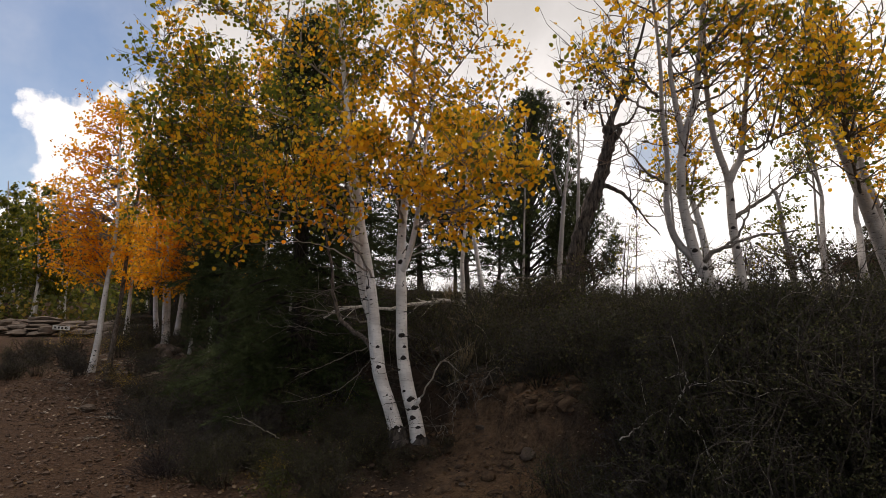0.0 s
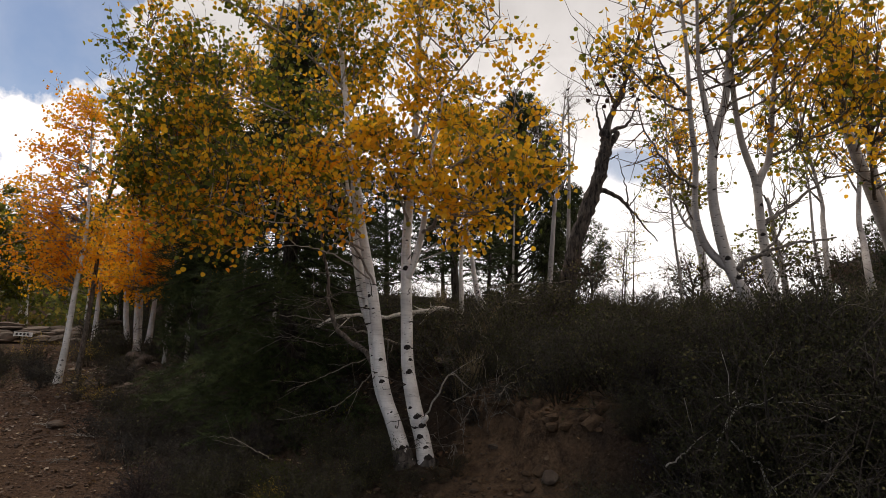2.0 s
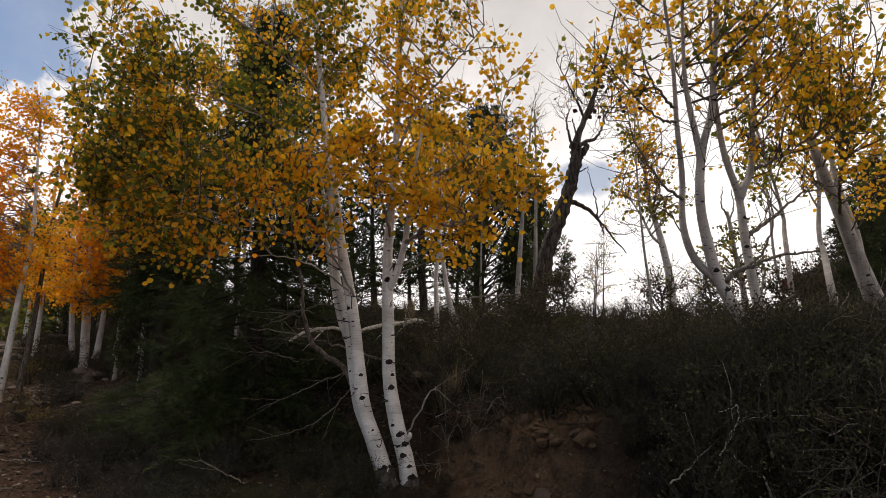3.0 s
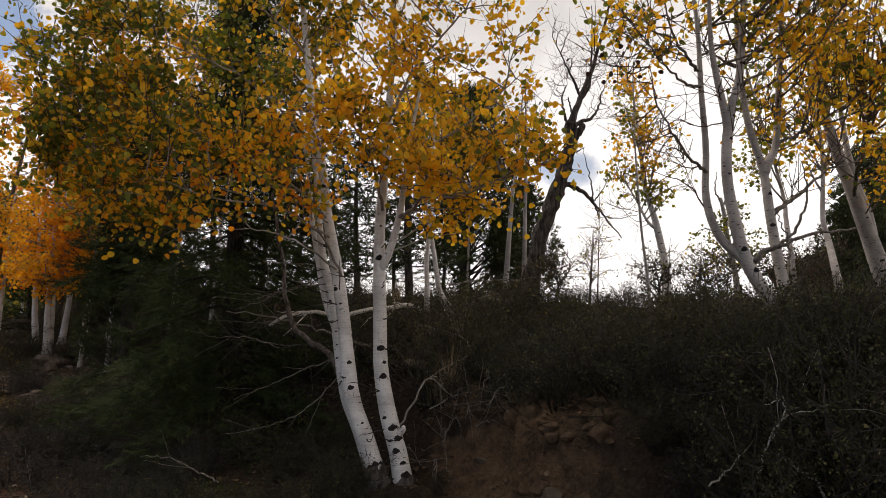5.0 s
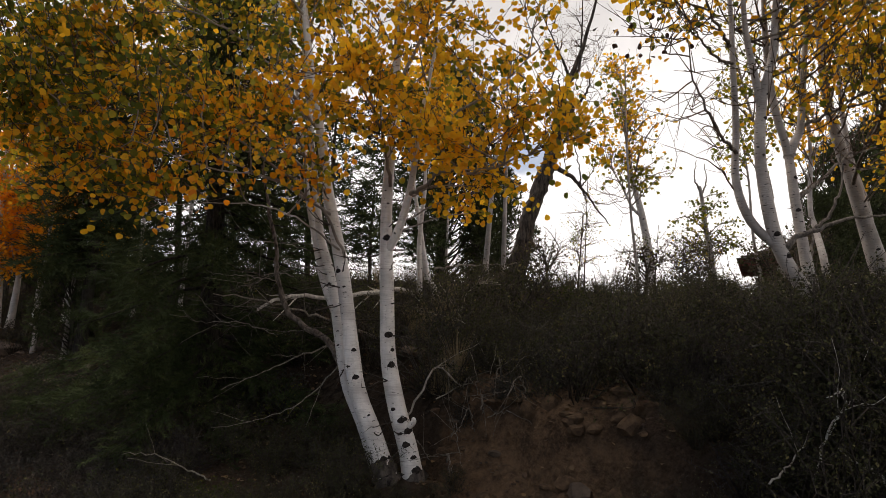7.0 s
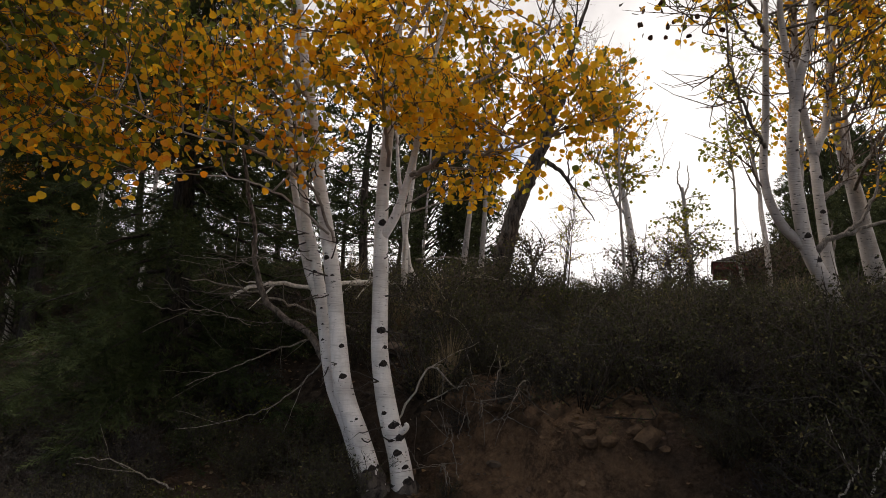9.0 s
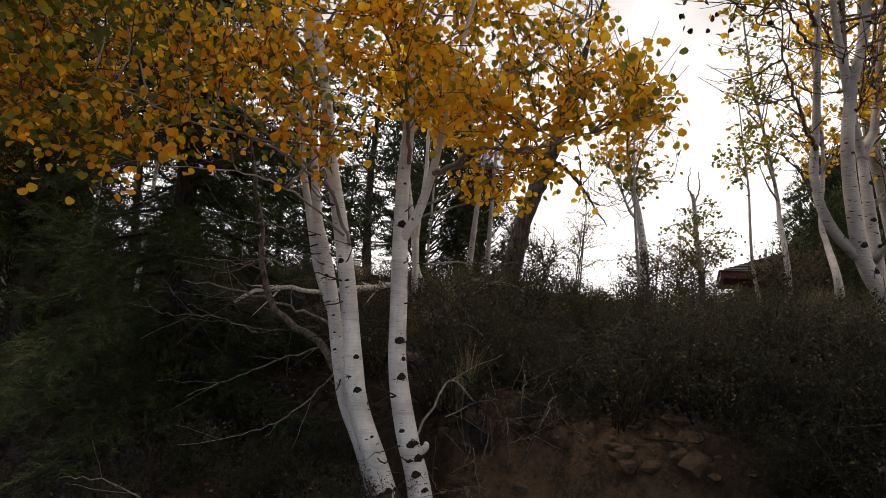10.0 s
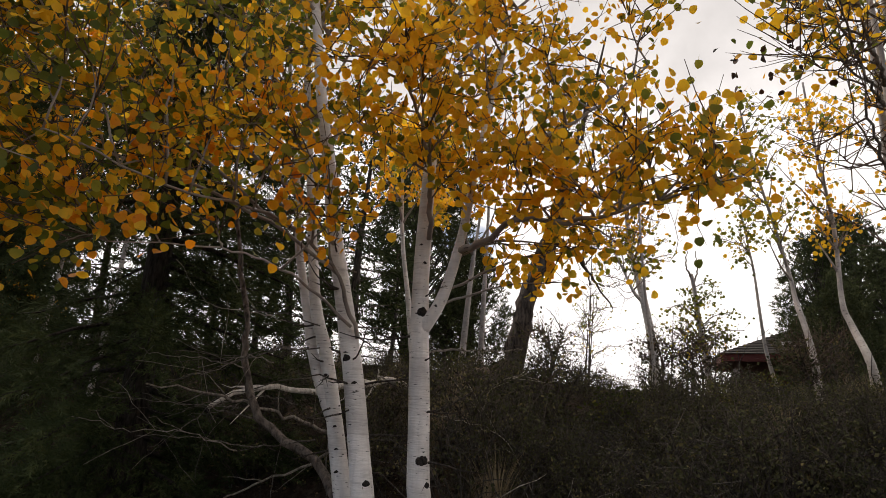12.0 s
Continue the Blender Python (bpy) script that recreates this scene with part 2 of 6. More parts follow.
PODS = leaf_paint("withered_brown_leaf", ((0.1, (0.02, 0.012, 0.01)), (0.9, (0.09, 0.04, 0.025))), through_=0.1)


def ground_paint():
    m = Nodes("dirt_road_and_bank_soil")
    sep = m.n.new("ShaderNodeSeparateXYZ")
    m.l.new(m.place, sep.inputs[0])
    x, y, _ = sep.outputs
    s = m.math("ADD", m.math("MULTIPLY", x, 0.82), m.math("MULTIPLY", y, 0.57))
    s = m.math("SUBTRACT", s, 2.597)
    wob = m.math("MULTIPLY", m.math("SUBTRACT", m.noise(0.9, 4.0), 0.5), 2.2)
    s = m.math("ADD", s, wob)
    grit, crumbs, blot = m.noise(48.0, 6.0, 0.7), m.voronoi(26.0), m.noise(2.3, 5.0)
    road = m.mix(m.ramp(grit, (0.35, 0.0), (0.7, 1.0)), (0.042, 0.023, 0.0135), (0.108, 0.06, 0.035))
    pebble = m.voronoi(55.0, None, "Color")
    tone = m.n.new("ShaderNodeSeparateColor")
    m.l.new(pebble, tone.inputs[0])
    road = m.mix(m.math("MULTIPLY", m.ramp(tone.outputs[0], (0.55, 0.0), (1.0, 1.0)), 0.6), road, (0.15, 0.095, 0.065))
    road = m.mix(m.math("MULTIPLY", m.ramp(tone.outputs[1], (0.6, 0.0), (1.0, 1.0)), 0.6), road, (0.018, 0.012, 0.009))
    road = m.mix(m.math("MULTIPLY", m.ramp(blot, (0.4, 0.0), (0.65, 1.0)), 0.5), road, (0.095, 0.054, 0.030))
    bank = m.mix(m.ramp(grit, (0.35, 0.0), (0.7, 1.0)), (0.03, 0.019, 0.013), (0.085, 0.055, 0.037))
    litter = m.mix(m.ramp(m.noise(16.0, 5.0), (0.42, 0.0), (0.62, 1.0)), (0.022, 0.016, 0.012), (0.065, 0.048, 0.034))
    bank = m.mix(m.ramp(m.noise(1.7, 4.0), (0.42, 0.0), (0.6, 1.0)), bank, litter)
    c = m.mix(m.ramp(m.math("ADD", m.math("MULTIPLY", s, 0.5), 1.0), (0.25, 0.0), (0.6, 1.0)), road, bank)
    # the bare trodden trail up into the cut
    tx, ty = m.math("SUBTRACT", x, 0.36), m.math("SUBTRACT", y, 3.92)
    away = m.math("ADD", m.math("MULTIPLY", m.math("MULTIPLY", tx, tx), 2.2), m.math("MULTIPLY", m.math("MULTIPLY", ty, ty), 0.9))
    away = m.math("ADD", away, m.math("MULTIPLY", m.math("SUBTRACT", m.noise(3.0, 4.0), 0.5), 1.2))
    trail = m.mix(m.ramp(grit, (0.35, 0.0), (0.7, 1.0)), (0.09, 0.053, 0.029), (0.23, 0.14, 0.077))
    c = m.mix(m.ramp(away, (0.3, 1.0), (0.9, 0.0)), c, trail)
    # the raw soil of the cut face
    fx, fy = m.math("SUBTRACT", x, 0.5), m.math("SUBTRACT", y, 4.85)
    face = m.math("ADD", m.math("MULTIPLY", m.math("MULTIPLY", fx, fx), 1.6), m.math("MULTIPLY", m.math("MULTIPLY", fy, fy), 1.6))
    face = m.math("ADD", face, m.math("MULTIPLY", m.math("SUBTRACT", m.noise(4.0, 5.0), 0.5), 1.3))
    raw = m.mix(m.ramp(m.noise(7.0, 6.0, 0.65), (0.4, 0.0), (0.62, 1.0)), (0.06, 0.037, 0.023), (0.17, 0.105, 0.062))
    raw = m.mix(m.math("MULTIPLY", m.ramp(grit, (0.45, 0.0), (0.7, 1.0)), 0.5), raw, (0.21, 0.135, 0.08))
    c = m.mix(m.ramp(face, (0.45, 1.0), (0.85, 0.0)), c, raw)
    m.bump(m.math("ADD", grit, m.math("MULTIPLY", crumbs, -0.6)), 0.9, 0.045)
    return m.done(c, 0.95, 0.1)


def stone_paint(name, a, b):
    m = Nodes(name)
    g = m.noise(9.0, 7.0, 0.65)
    c = m.mix(m.ramp(g, (0.35, 0.0), (0.68, 1.0)), a, b)
    tint = m.n.new("ShaderNodeObjectInfo").outputs["Random"]
    c = m.mix(m.math("MULTIPLY", tint, 0.35), c, (0.10, 0.075, 0.055))
    m.bump(m.noise(30.0, 6.0, 0.7), 0.6, 0.015)
    return m.done(c, 0.9, 0.2)


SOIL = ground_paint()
STONE = stone_paint("weathered_brown_stone", (0.05, 0.034, 0.025), (0.13, 0.095, 0.07))
GRAVEL = stone_paint("reddish_road_gravel", (0.034, 0.02, 0.013), (0.11, 0.068, 0.045))
PALE_STONE = stone_paint("pale_ledge_stone", (0.09, 0.064, 0.048), (0.22, 0.165, 0.13))


def plain_paint(name, a, b, scale=14.0, rough=0.7):
    m = Nodes(name)
    g = m.noise(scale, 5.0, 0.6)
    m.bump(g, 0.3, 0.006)
    return m.done(m.mix(m.ramp(g, (0.35, 0.0), (0.7, 1.0)), a, b), rough, 0.3)


SHINGLE = plain_paint("grey_brown_roof_shingle", (0.055, 0.046, 0.04), (0.11, 0.095, 0.085), 25.0, 0.85)
FASCIA = plain_paint("red_brown_painted_fascia", (0.14, 0.035, 0.028), (0.20, 0.055, 0.042))
SIDING = plain_paint("dark_red_brown_siding", (0.075, 0.038, 0.03), (0.12, 0.062, 0.048))
TIN = plain_paint("galvanised_tin", (0.55, 0.54, 0.52), (0.72, 0.71, 0.69), 8.0, 0.45)
SIGN_WHITE = plain_paint("white_painted_board", (0.66, 0.65, 0.62), (0.80, 0.79, 0.76))
SIGN_DARK = plain_paint("black_sign_paint", (0.02, 0.02, 0.02), (0.04, 0.04, 0.04))

# ---------------------------------------------------------------- building kit
rng = np.random.default_rng(7)


class Soup:
    """Gathers vertices and faces of equal or differing corner counts into one mesh."""

    def __init__(self):
        self.v, self.f, self.count = [], [], 0

    def add(self, verts, *faces):
        verts = np.asarray(verts, float)
        for f in faces:
            if len(f):
                self.f.append(np.asarray(f, int) + self.count)
        self.v.append(verts)
        self.count += len(verts)

    def mesh(self, name, material, smooth=True, origin=(0, 0, 0)):
        me = bpy.data.meshes.new(name)
        if self.count:
            v = np.concatenate(self.v) - np.asarray(origin, float)
            totals = np.concatenate([np.full(len(f), f.shape[1]) for f in self.f])
            loops = np.concatenate([f.ravel() for f in self.f])
            me.vertices.add(len(v))
            me.vertices.foreach_set("co", v.astype(np.float32).ravel())
            me.loops.add(len(loops))
            me.loops.foreach_set("vertex_index", loops.astype(np.int32))
            me.polygons.add(len(totals))
            me.polygons.foreach_set("loop_start", np.r_[0, np.cumsum(totals)[:-1]].astype(np.int32))
            me.polygons.foreach_set("use_smooth", np.full(len(totals), smooth))
            me.update(calc_edges=True)
        me.materials.append(material)
        return me


def part(name, soup, material, parent, label="", smooth=True, kind=""):
    """One mesh object under a thing or a part; the soup is in world metres."""
    root = parent
    while root and root.parent:
        root = root.parent
    origin = np.array(root.location) if root else (0, 0, 0)
    ob = new(name, soup.mesh(name, material, smooth, origin))
    ob.parent = parent
    return tagged(ob, label, kind=kind)


def thing(name, at, label, category, group="", kind=""):
    ob = new(name)
    ob.empty_display_size = 0.1
    ob.location = at
    ob.matrix_world = Matrix.Translation(at)
    return tagged(ob, label, category, group, kind)


def unit(v):
    v = np.asarray(v, float)
    return v / (np.linalg.norm(v, axis=-1, keepdims=True) + 1e-9)


def curve(points, n):
    """n points of a smooth line (Catmull-Rom) through the given ones."""
    p = np.asarray(points, float)
    if len(p) == 2:
        return p[0] + np.linspace(0, 1, n)[:, None] * (p[1] - p[0])
    q = np.vstack([2 * p[0] - p[1], p, 2 * p[-1] - p[-2]])
    u = np.linspace(0, len(p) - 1 - 1e-6, n)
    i, t = u.astype(int), (u % 1)[:, None]
    a, b, c, d = q[i], q[i + 1], q[i + 2], q[i + 3]
    return 0.5 * (2 * b + (c - a) * t + (2 * a - 5 * b + 4 * c - d) * t**2 + (3 * b - a - 3 * c + d) * t**3)


def tube(soup, pts, radii, sides=6, lumps=0.0):
    """A tapered round limb along a line, closed at its tip and foot."""
    pts = np.asarray(pts, float)
    n = len(pts)
    tang = unit(np.gradient(pts, axis=0))
    ref = np.array((1.0, 0, 0)) if abs(tang[0][0]) < 0.8 else np.array((0, 1.0, 0))
    side = unit(ref - tang * (tang @ ref)[:, None])
    up = np.cross(tang, side)
    ang = np.linspace(0, 2 * np.pi, sides, endpoint=False)
    r = np.broadcast_to(np.asarray(radii, float), (n,))[:, None] * np.ones(sides)
    if lumps:
        r = r * (1 + lumps * rng.normal(size=(n, sides)))
    ring = pts[:, None] + r[..., None] * (np.cos(ang)[None, :, None] * side[:, None] + np.sin(ang)[None, :, None] * up[:, None])
    v = np.vstack([ring.reshape(-1, 3), pts[-1] + tang[-1] * r[-1, 0] * 0.5, pts[0]])
    i, j = np.meshgrid(np.arange(n - 1), np.arange(sides), indexing="ij")
    k = (j + 1) % sides
    quads = np.stack([i * sides + j, i * sides + k, (i + 1) * sides + k, (i + 1) * sides + j], -1).reshape(-1, 4)
    s = np.arange(sides)
    tip = np.stack([(n - 1) * sides + s, (n - 1) * sides + (s + 1) % sides, np.full(sides, n * sides)], -1)
    foot = np.stack([(s + 1) % sides, s, np.full(sides, n * sides + 1)], -1)
    soup.add(v, quads, np.vstack([tip, foot]))


def spike(soup, a, b, r):
    """A thin twig: a three-sided cone."""
    a, b = np.asarray(a, float), np.asarray(b, float)
    way = unit(b - a)
    side = unit(np.cross(way, (0.31, 0.52, 0.79)))
    up = np.cross(way, side)
    ring = [a + r * (math.cos(k) * side + math.sin(k) * up) for k in (0.0, 2.094, 4.189)]
    soup.add(np.vstack([ring, b]), np.array([(0, 1, 3), (1, 2, 3), (2, 0, 3)]))


LEAF_V = np.array([(0, 0, 0), (0.40, 0.07, 0.08), (0.54, 0.44, 0.15), (0.37, 0.80, 0.09), (0, 1.02, -0.06), (-0.37, 0.80, 0.07), (-0.54, 0.44, 0.11), (-0.40, 0.07, 0.06)])
LEAF_F = np.array([(0, 1, 2, 3, 4), (0, 4, 5, 6, 7)])
ROUND_V = np.array([(0, 0, 0), (0.5, 0.42, 0.06), (0, 1, 0), (-0.5, 0.42, 0.06)])
SLIM_V = np.array([(0, 0, 0), (0.22, 0.5, 0.05), (0, 1, 0), (-0.22, 0.5, 0.05)])
SLIM_F = np.array([(0, 1, 2, 3)])


def leaf_axes(n, droop=0.8):
    along = unit(rng.normal(size=(n, 3)) + (0, 0, -droop))
    lean = rng.normal(size=(n, 3)) + (-0.15, -1.15, 0.1)
    face = unit(lean - along * (lean * along).sum(1, keepdims=True))
    return np.cross(along, face), along, face


def scatter_leaves(soup, at, size, shape=(LEAF_V, LEAF_F), droop=0.8, axes=None):
    v0, f0 = shape
    n = len(at)
    if not n:
        return
    a, b, c = axes or leaf_axes(n, droop)
    s = np.broadcast_to(size, (n,))[:, None, None]
    v = np.asarray(at)[:, None] + s * (v0[None, :, :1] * a[:, None] + v0[None, :, 1:2] * b[:, None] + v0[None, :, 2:] * c[:, None])
    f = (np.arange(n)[:, None, None] * len(v0) + f0[None]).reshape(-1, f0.shape[1])
    soup.add(v.reshape(-1, 3), f)


def ball(n, shell=0.45):
    """Points in the unit ball, rather towards its skin."""
    return unit(rng.normal(size=(n, 3))) * rng.uniform(0, 1, (n, 1)) ** shell

# ---------------------------------------------------------------- ground


def bank_axes(x, y):
    """Metres up the bank from its toe, and along the road."""
    dx, dy = x + 0.1, y - 4.7
    return 0.82 * dx + 0.57 * dy, -0.57 * dx + 0.82 * dy


def smooth_noise(x, y, seed, scale):
    """Cheap rolling unevenness, about -1 to 1."""
    out = 0.0
    for k in range(5):
        a = seed * 1.7 + k * 2.399
        out = out + np.sin((x * math.cos(a) + y * math.sin(a)) * scale * (1 + 0.37 * k) + seed * k * 1.3) / (1 + 0.5 * k)
    return out / 2.5


PROFILE_S = [-400, -60, -12, -4.5, -3.5, -1.0, -0.3, 0.1, 0.35, 0.65, 1.0, 1.5, 2.0, 3.0, 4.5, 6.5, 10, 20, 60, 400]
PROFILE_Z = [-9, -3.0, -0.4, -0.12, -0.2, -0.2, -0.04, 0.06, 0.15, 0.5, 0.74, 0.95, 1.1, 1.32, 1.46, 1.5, 1.4, 0.9, -1.5, -14]


def ground_height(x, y):
    x, y = np.asarray(x, float), np.asarray(y, float)
    s, a = bank_axes(x, y)
    z = 0.34 + 0.07 * np.clip(a, 0, 14) + 0.02 * np.clip(a, -10, 0) + 0.015 * np.clip(a - 16, 0, 70)
    z = z + np.interp(s + 0.18 * smooth_noise(x, y, 1, 1.9), PROFILE_S, PROFILE_Z)
    # the wooded hill beyond the bend of the road
    side = np.clip((13 - s) / 10, 0, 1)
    z = z + 0.2 * np.clip(a - 21, 0, 42) * side**2 * (3 - 2 * side)
    rough = np.clip((s + 1.5) / 2.5, 0.25, 1.0)
    z = z + rough * (0.045 * smooth_noise(x, y, 2, 3.1) + 0.02 * smooth_noise(x, y, 3, 9.0) + 0.009 * smooth_noise(x, y, 4, 23.0))
    # the swell of soil round the feet of the clump
    z = z + 0.12 * np.exp(-(((x + 0.34) / 0.32) ** 2) - ((y - 5.03) / 0.26) ** 2)
    # the crumbling cut above the trail: a steep face with a lip, ledges and lumps
    cut = np.clip((a + 1.75) / 0.5, 0, 1) * np.clip((0.75 - a) / 0.4, 0, 1)
    edge = s + 0.1 * smooth_noise(x, y, 6, 5.0) + 0.03 * smooth_noise(x, y, 7, 17.0)
    face = np.interp(edge, [0.2, 0.42, 0.52, 0.6, 0.78, 1.05], [0, -0.1, -0.14, 0.11, 0.07, 0])
    lumps = np.exp(-(((s - 0.55) / 0.35) ** 2))
    z = z + cut * (face + lumps * (0.022 * smooth_noise(x, y, 8, 31.0) + 0.03 * abs(smooth_noise(x, y, 9, 14.0)) + 0.012 * smooth_noise(x, y, 12, 55.0)))
    # the two wheel ruts of the road
    for rut in (-3.1, -4.7):
        z = z - 0.05 * np.exp(-(((s - rut) / 0.28) ** 2))
    return z


def graded(lo, hi, step, reach):
    core = np.arange(lo, hi + step, step)
    d, out = step, []
    while (out[-1] if out else 0) < reach:
        d *= 1.16
        out.append((out[-1] if out else 0) + d)
    out = np.array(out)
    return np.concatenate([core[0] - out[::-1], core, core[-1] + out])


gx, gy = graded(-7.5, 5.0, 0.05, 900), graded(2.0, 11.0, 0.05, 900)
X, Y = np.meshgrid(gx, gy, indexing="ij")
soup = Soup()
nx, ny = len(gx), len(gy)
i, j = np.meshgrid(np.arange(nx - 1), np.arange(ny - 1), indexing="ij")
soup.add(np.stack([X, Y, ground_height(X, Y)], -1).reshape(-1, 3), np.stack([i * ny + j, (i + 1) * ny + j, (i + 1) * ny + j + 1, i * ny + j + 1], -1).reshape(-1, 4))
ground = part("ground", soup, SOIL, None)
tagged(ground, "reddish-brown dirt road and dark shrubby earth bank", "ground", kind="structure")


def on_ground(x, y, sink=0.0):
    return (float(x), float(y), float(ground_height(x, y)) - sink)

# ---------------------------------------------------------------- trees
SINGLE_LEAVES = {}


def single_leaf_mesh(material):
    if material.name not in SINGLE_LEAVES:
        s = Soup()
        s.add(LEAF_V, LEAF_F)
        s.add(np.array([(0.02, 0, 0), (-0.02, 0, 0), (0.0, -0.75, 0.1)]), np.array([(0, 1, 2)]))
        SINGLE_LEAVES[material.name] = s.mesh("leaf", material)
    return SINGLE_LEAVES[material.name]


def grow(skeleton, radii, crown, twig_soup, limb_soups, leaves, twigs_each=7, leaves_each=9, leaf_gap=0.035, stout=0.016, plain=False, lift=0.10, crook=0.07):
    """Branches from the skeleton into each ellipsoid of the crown, with twigs and leaf places."""
    uses = np.zeros(len(skeleton))
    for centre, size, n in crown:
        for target in np.asarray(centre) + ball(n) * size:
            off = target - skeleton
            flat = np.hypot(off[:, 0], off[:, 1])
            cost = 1.5 * np.linalg.norm(off, axis=1) + 1.1 * np.clip(0.45 * flat - off[:, 2], 0, 9) + rng.uniform(0, 0.35, len(off)) + uses
            k = int(np.argmin(cost))
            uses[max(0, k - 1) : k + 2] += 0.22
            start, length = skeleton[k], np.linalg.norm(off[k])
            if length < 0.08:
                continue
            bend = start + off[k] * 0.5 + np.array((0, 0, lift * length)) + rng.normal(size=3) * crook * length
            pts = curve([start, bend, target], 9) + np.r_[[np.zeros(3)], rng.normal(size=(8, 3)) * (0.007 + 0.03 * crook) * length]
            thick = min(0.55 * radii[k], stout * length**0.75 + 0.0018)
            taper = thick * (1 - np.linspace(0, 1, 9)) ** 0.8 + 0.0016
            tube(limb_soups, pts[::4] if plain else pts, taper[::4] if plain else taper, 3 if plain else 5)
            way = unit(np.gradient(pts, axis=0))
            for _ in range(twigs_each):
                u = rng.uniform(0.3, 1.0)
                at = pts[int(u * 8)]
                out = unit(way[int(u * 8)] * 0.7 + rng.normal(size=3) * 0.75 + (0, 0, 0.12))
                span = rng.uniform(0.12, 0.36)
                line = at + out * span * np.linspace(0, 1, 4)[:, None] + np.array((0, 0, 1.0)) * span * 0.22 * np.linspace(0, 1, 4)[:, None] ** 2 + rng.normal(size=(4, 3)) * 0.012 * np.array([0, 1, 1, 1])[:, None]
                if plain:
                    spike(twig_soup, line[0], line[-1], 0.004)
                else:
                    tube(twig_soup, line[::3] if span < 0.2 else line[[0, 2, 3]], [0.0034, 0.0014] if span < 0.2 else [0.0034, 0.0021, 0.0014], 3)
                if leaves_each:
                    m = rng.poisson(leaves_each)
                    w = rng.uniform(0.15, 1.08, (m, 1))
                    leaves.append(at + out * span * w + rng.normal(size=(m, 3)) * leaf_gap)


def add_knot(tree_part, line, radii, k, out, wide, tall):
    """A dark eye-shaped branch scar with a raised brow."""
    tang = unit(line[min(k + 1, len(line) - 1)] - line[max(k - 1, 0)])
    out = unit(np.array(out) - tang * (np.array(out) @ tang))
    side = np.cross(out, tang)
    rad = radii[k]
    a = np.linspace(0, 2 * np.pi, 12, endpoint=False)
    lift = np.where(np.sin(a) > 0, 1.2, 0.7) * (1 - 0.25 * abs(np.cos(a)))
    rk = np.random.default_rng(int(abs(line[k][2]) * 977) % 9999)
    lift = lift * rk.uniform(0.88, 1.12, 12)
    reach = np.cos(a) * wide * rk.uniform(0.9, 1.1, 12)
    rim = line[k] + tang * (np.sin(a) * tall * lift)[:, None]
    turn = reach / rad
    rim = rim + rad * 0.985 * (np.cos(turn)[:, None] * out + np.sin(turn)[:, None] * side)
    hub = line[k] + out * (rad + 0.006)
    s = Soup()
    i = np.arange(12)
    mid = rim * 0.45 + hub * 0.55 + out * 0.003
    s.add(np.vstack([rim, mid, hub]), np.stack([i, (i + 1) % 12, 12 + (i + 1) % 12, 12 + i], -1), np.stack([12 + i, 12 + (i + 1) % 12, np.full(12, 24)], -1))
    # the drooping brow lines on either side
    for way in (-1, 1):
        if rk.uniform() > 0.62:
            continue
        u = np.linspace(0, 1, 5)
        turn = way * wide * (0.1 + rk.uniform(0.7, 1.5) * u) / rad
        drop = tall * (1.25 - 2.6 * u**1.5)
        brow = line[k] + tang * drop[:, None] + (rad + 0.001) * (np.cos(turn)[:, None] * out + np.sin(turn)[:, None] * side)
        tube(s, brow, wide * np.array((0.10, 0.10, 0.08, 0.05, 0.02)), 4)
    part("knot", s, SCAR, tree_part)


def add_knots(tree_part, line, radii, count, lo=0.03, hi=0.9, seed=1, facing=(-0.15, -1.0, 0.1)):
    """Dark eye-shaped branch scars on the side of a trunk."""
    r = np.random.default_rng(seed)
    for u in np.sort(r.uniform(lo, hi, count)):
        k = int(u * (len(line) - 1))
        out = np.array(facing) + r.normal(size=3) * np.array((0.75, 0.25, 0))
        wide = radii[k] * r.uniform(0.15, 0.42)
        add_knot(tree_part, line, radii, k, out, wide, wide * r.uniform(0.35, 0.7))


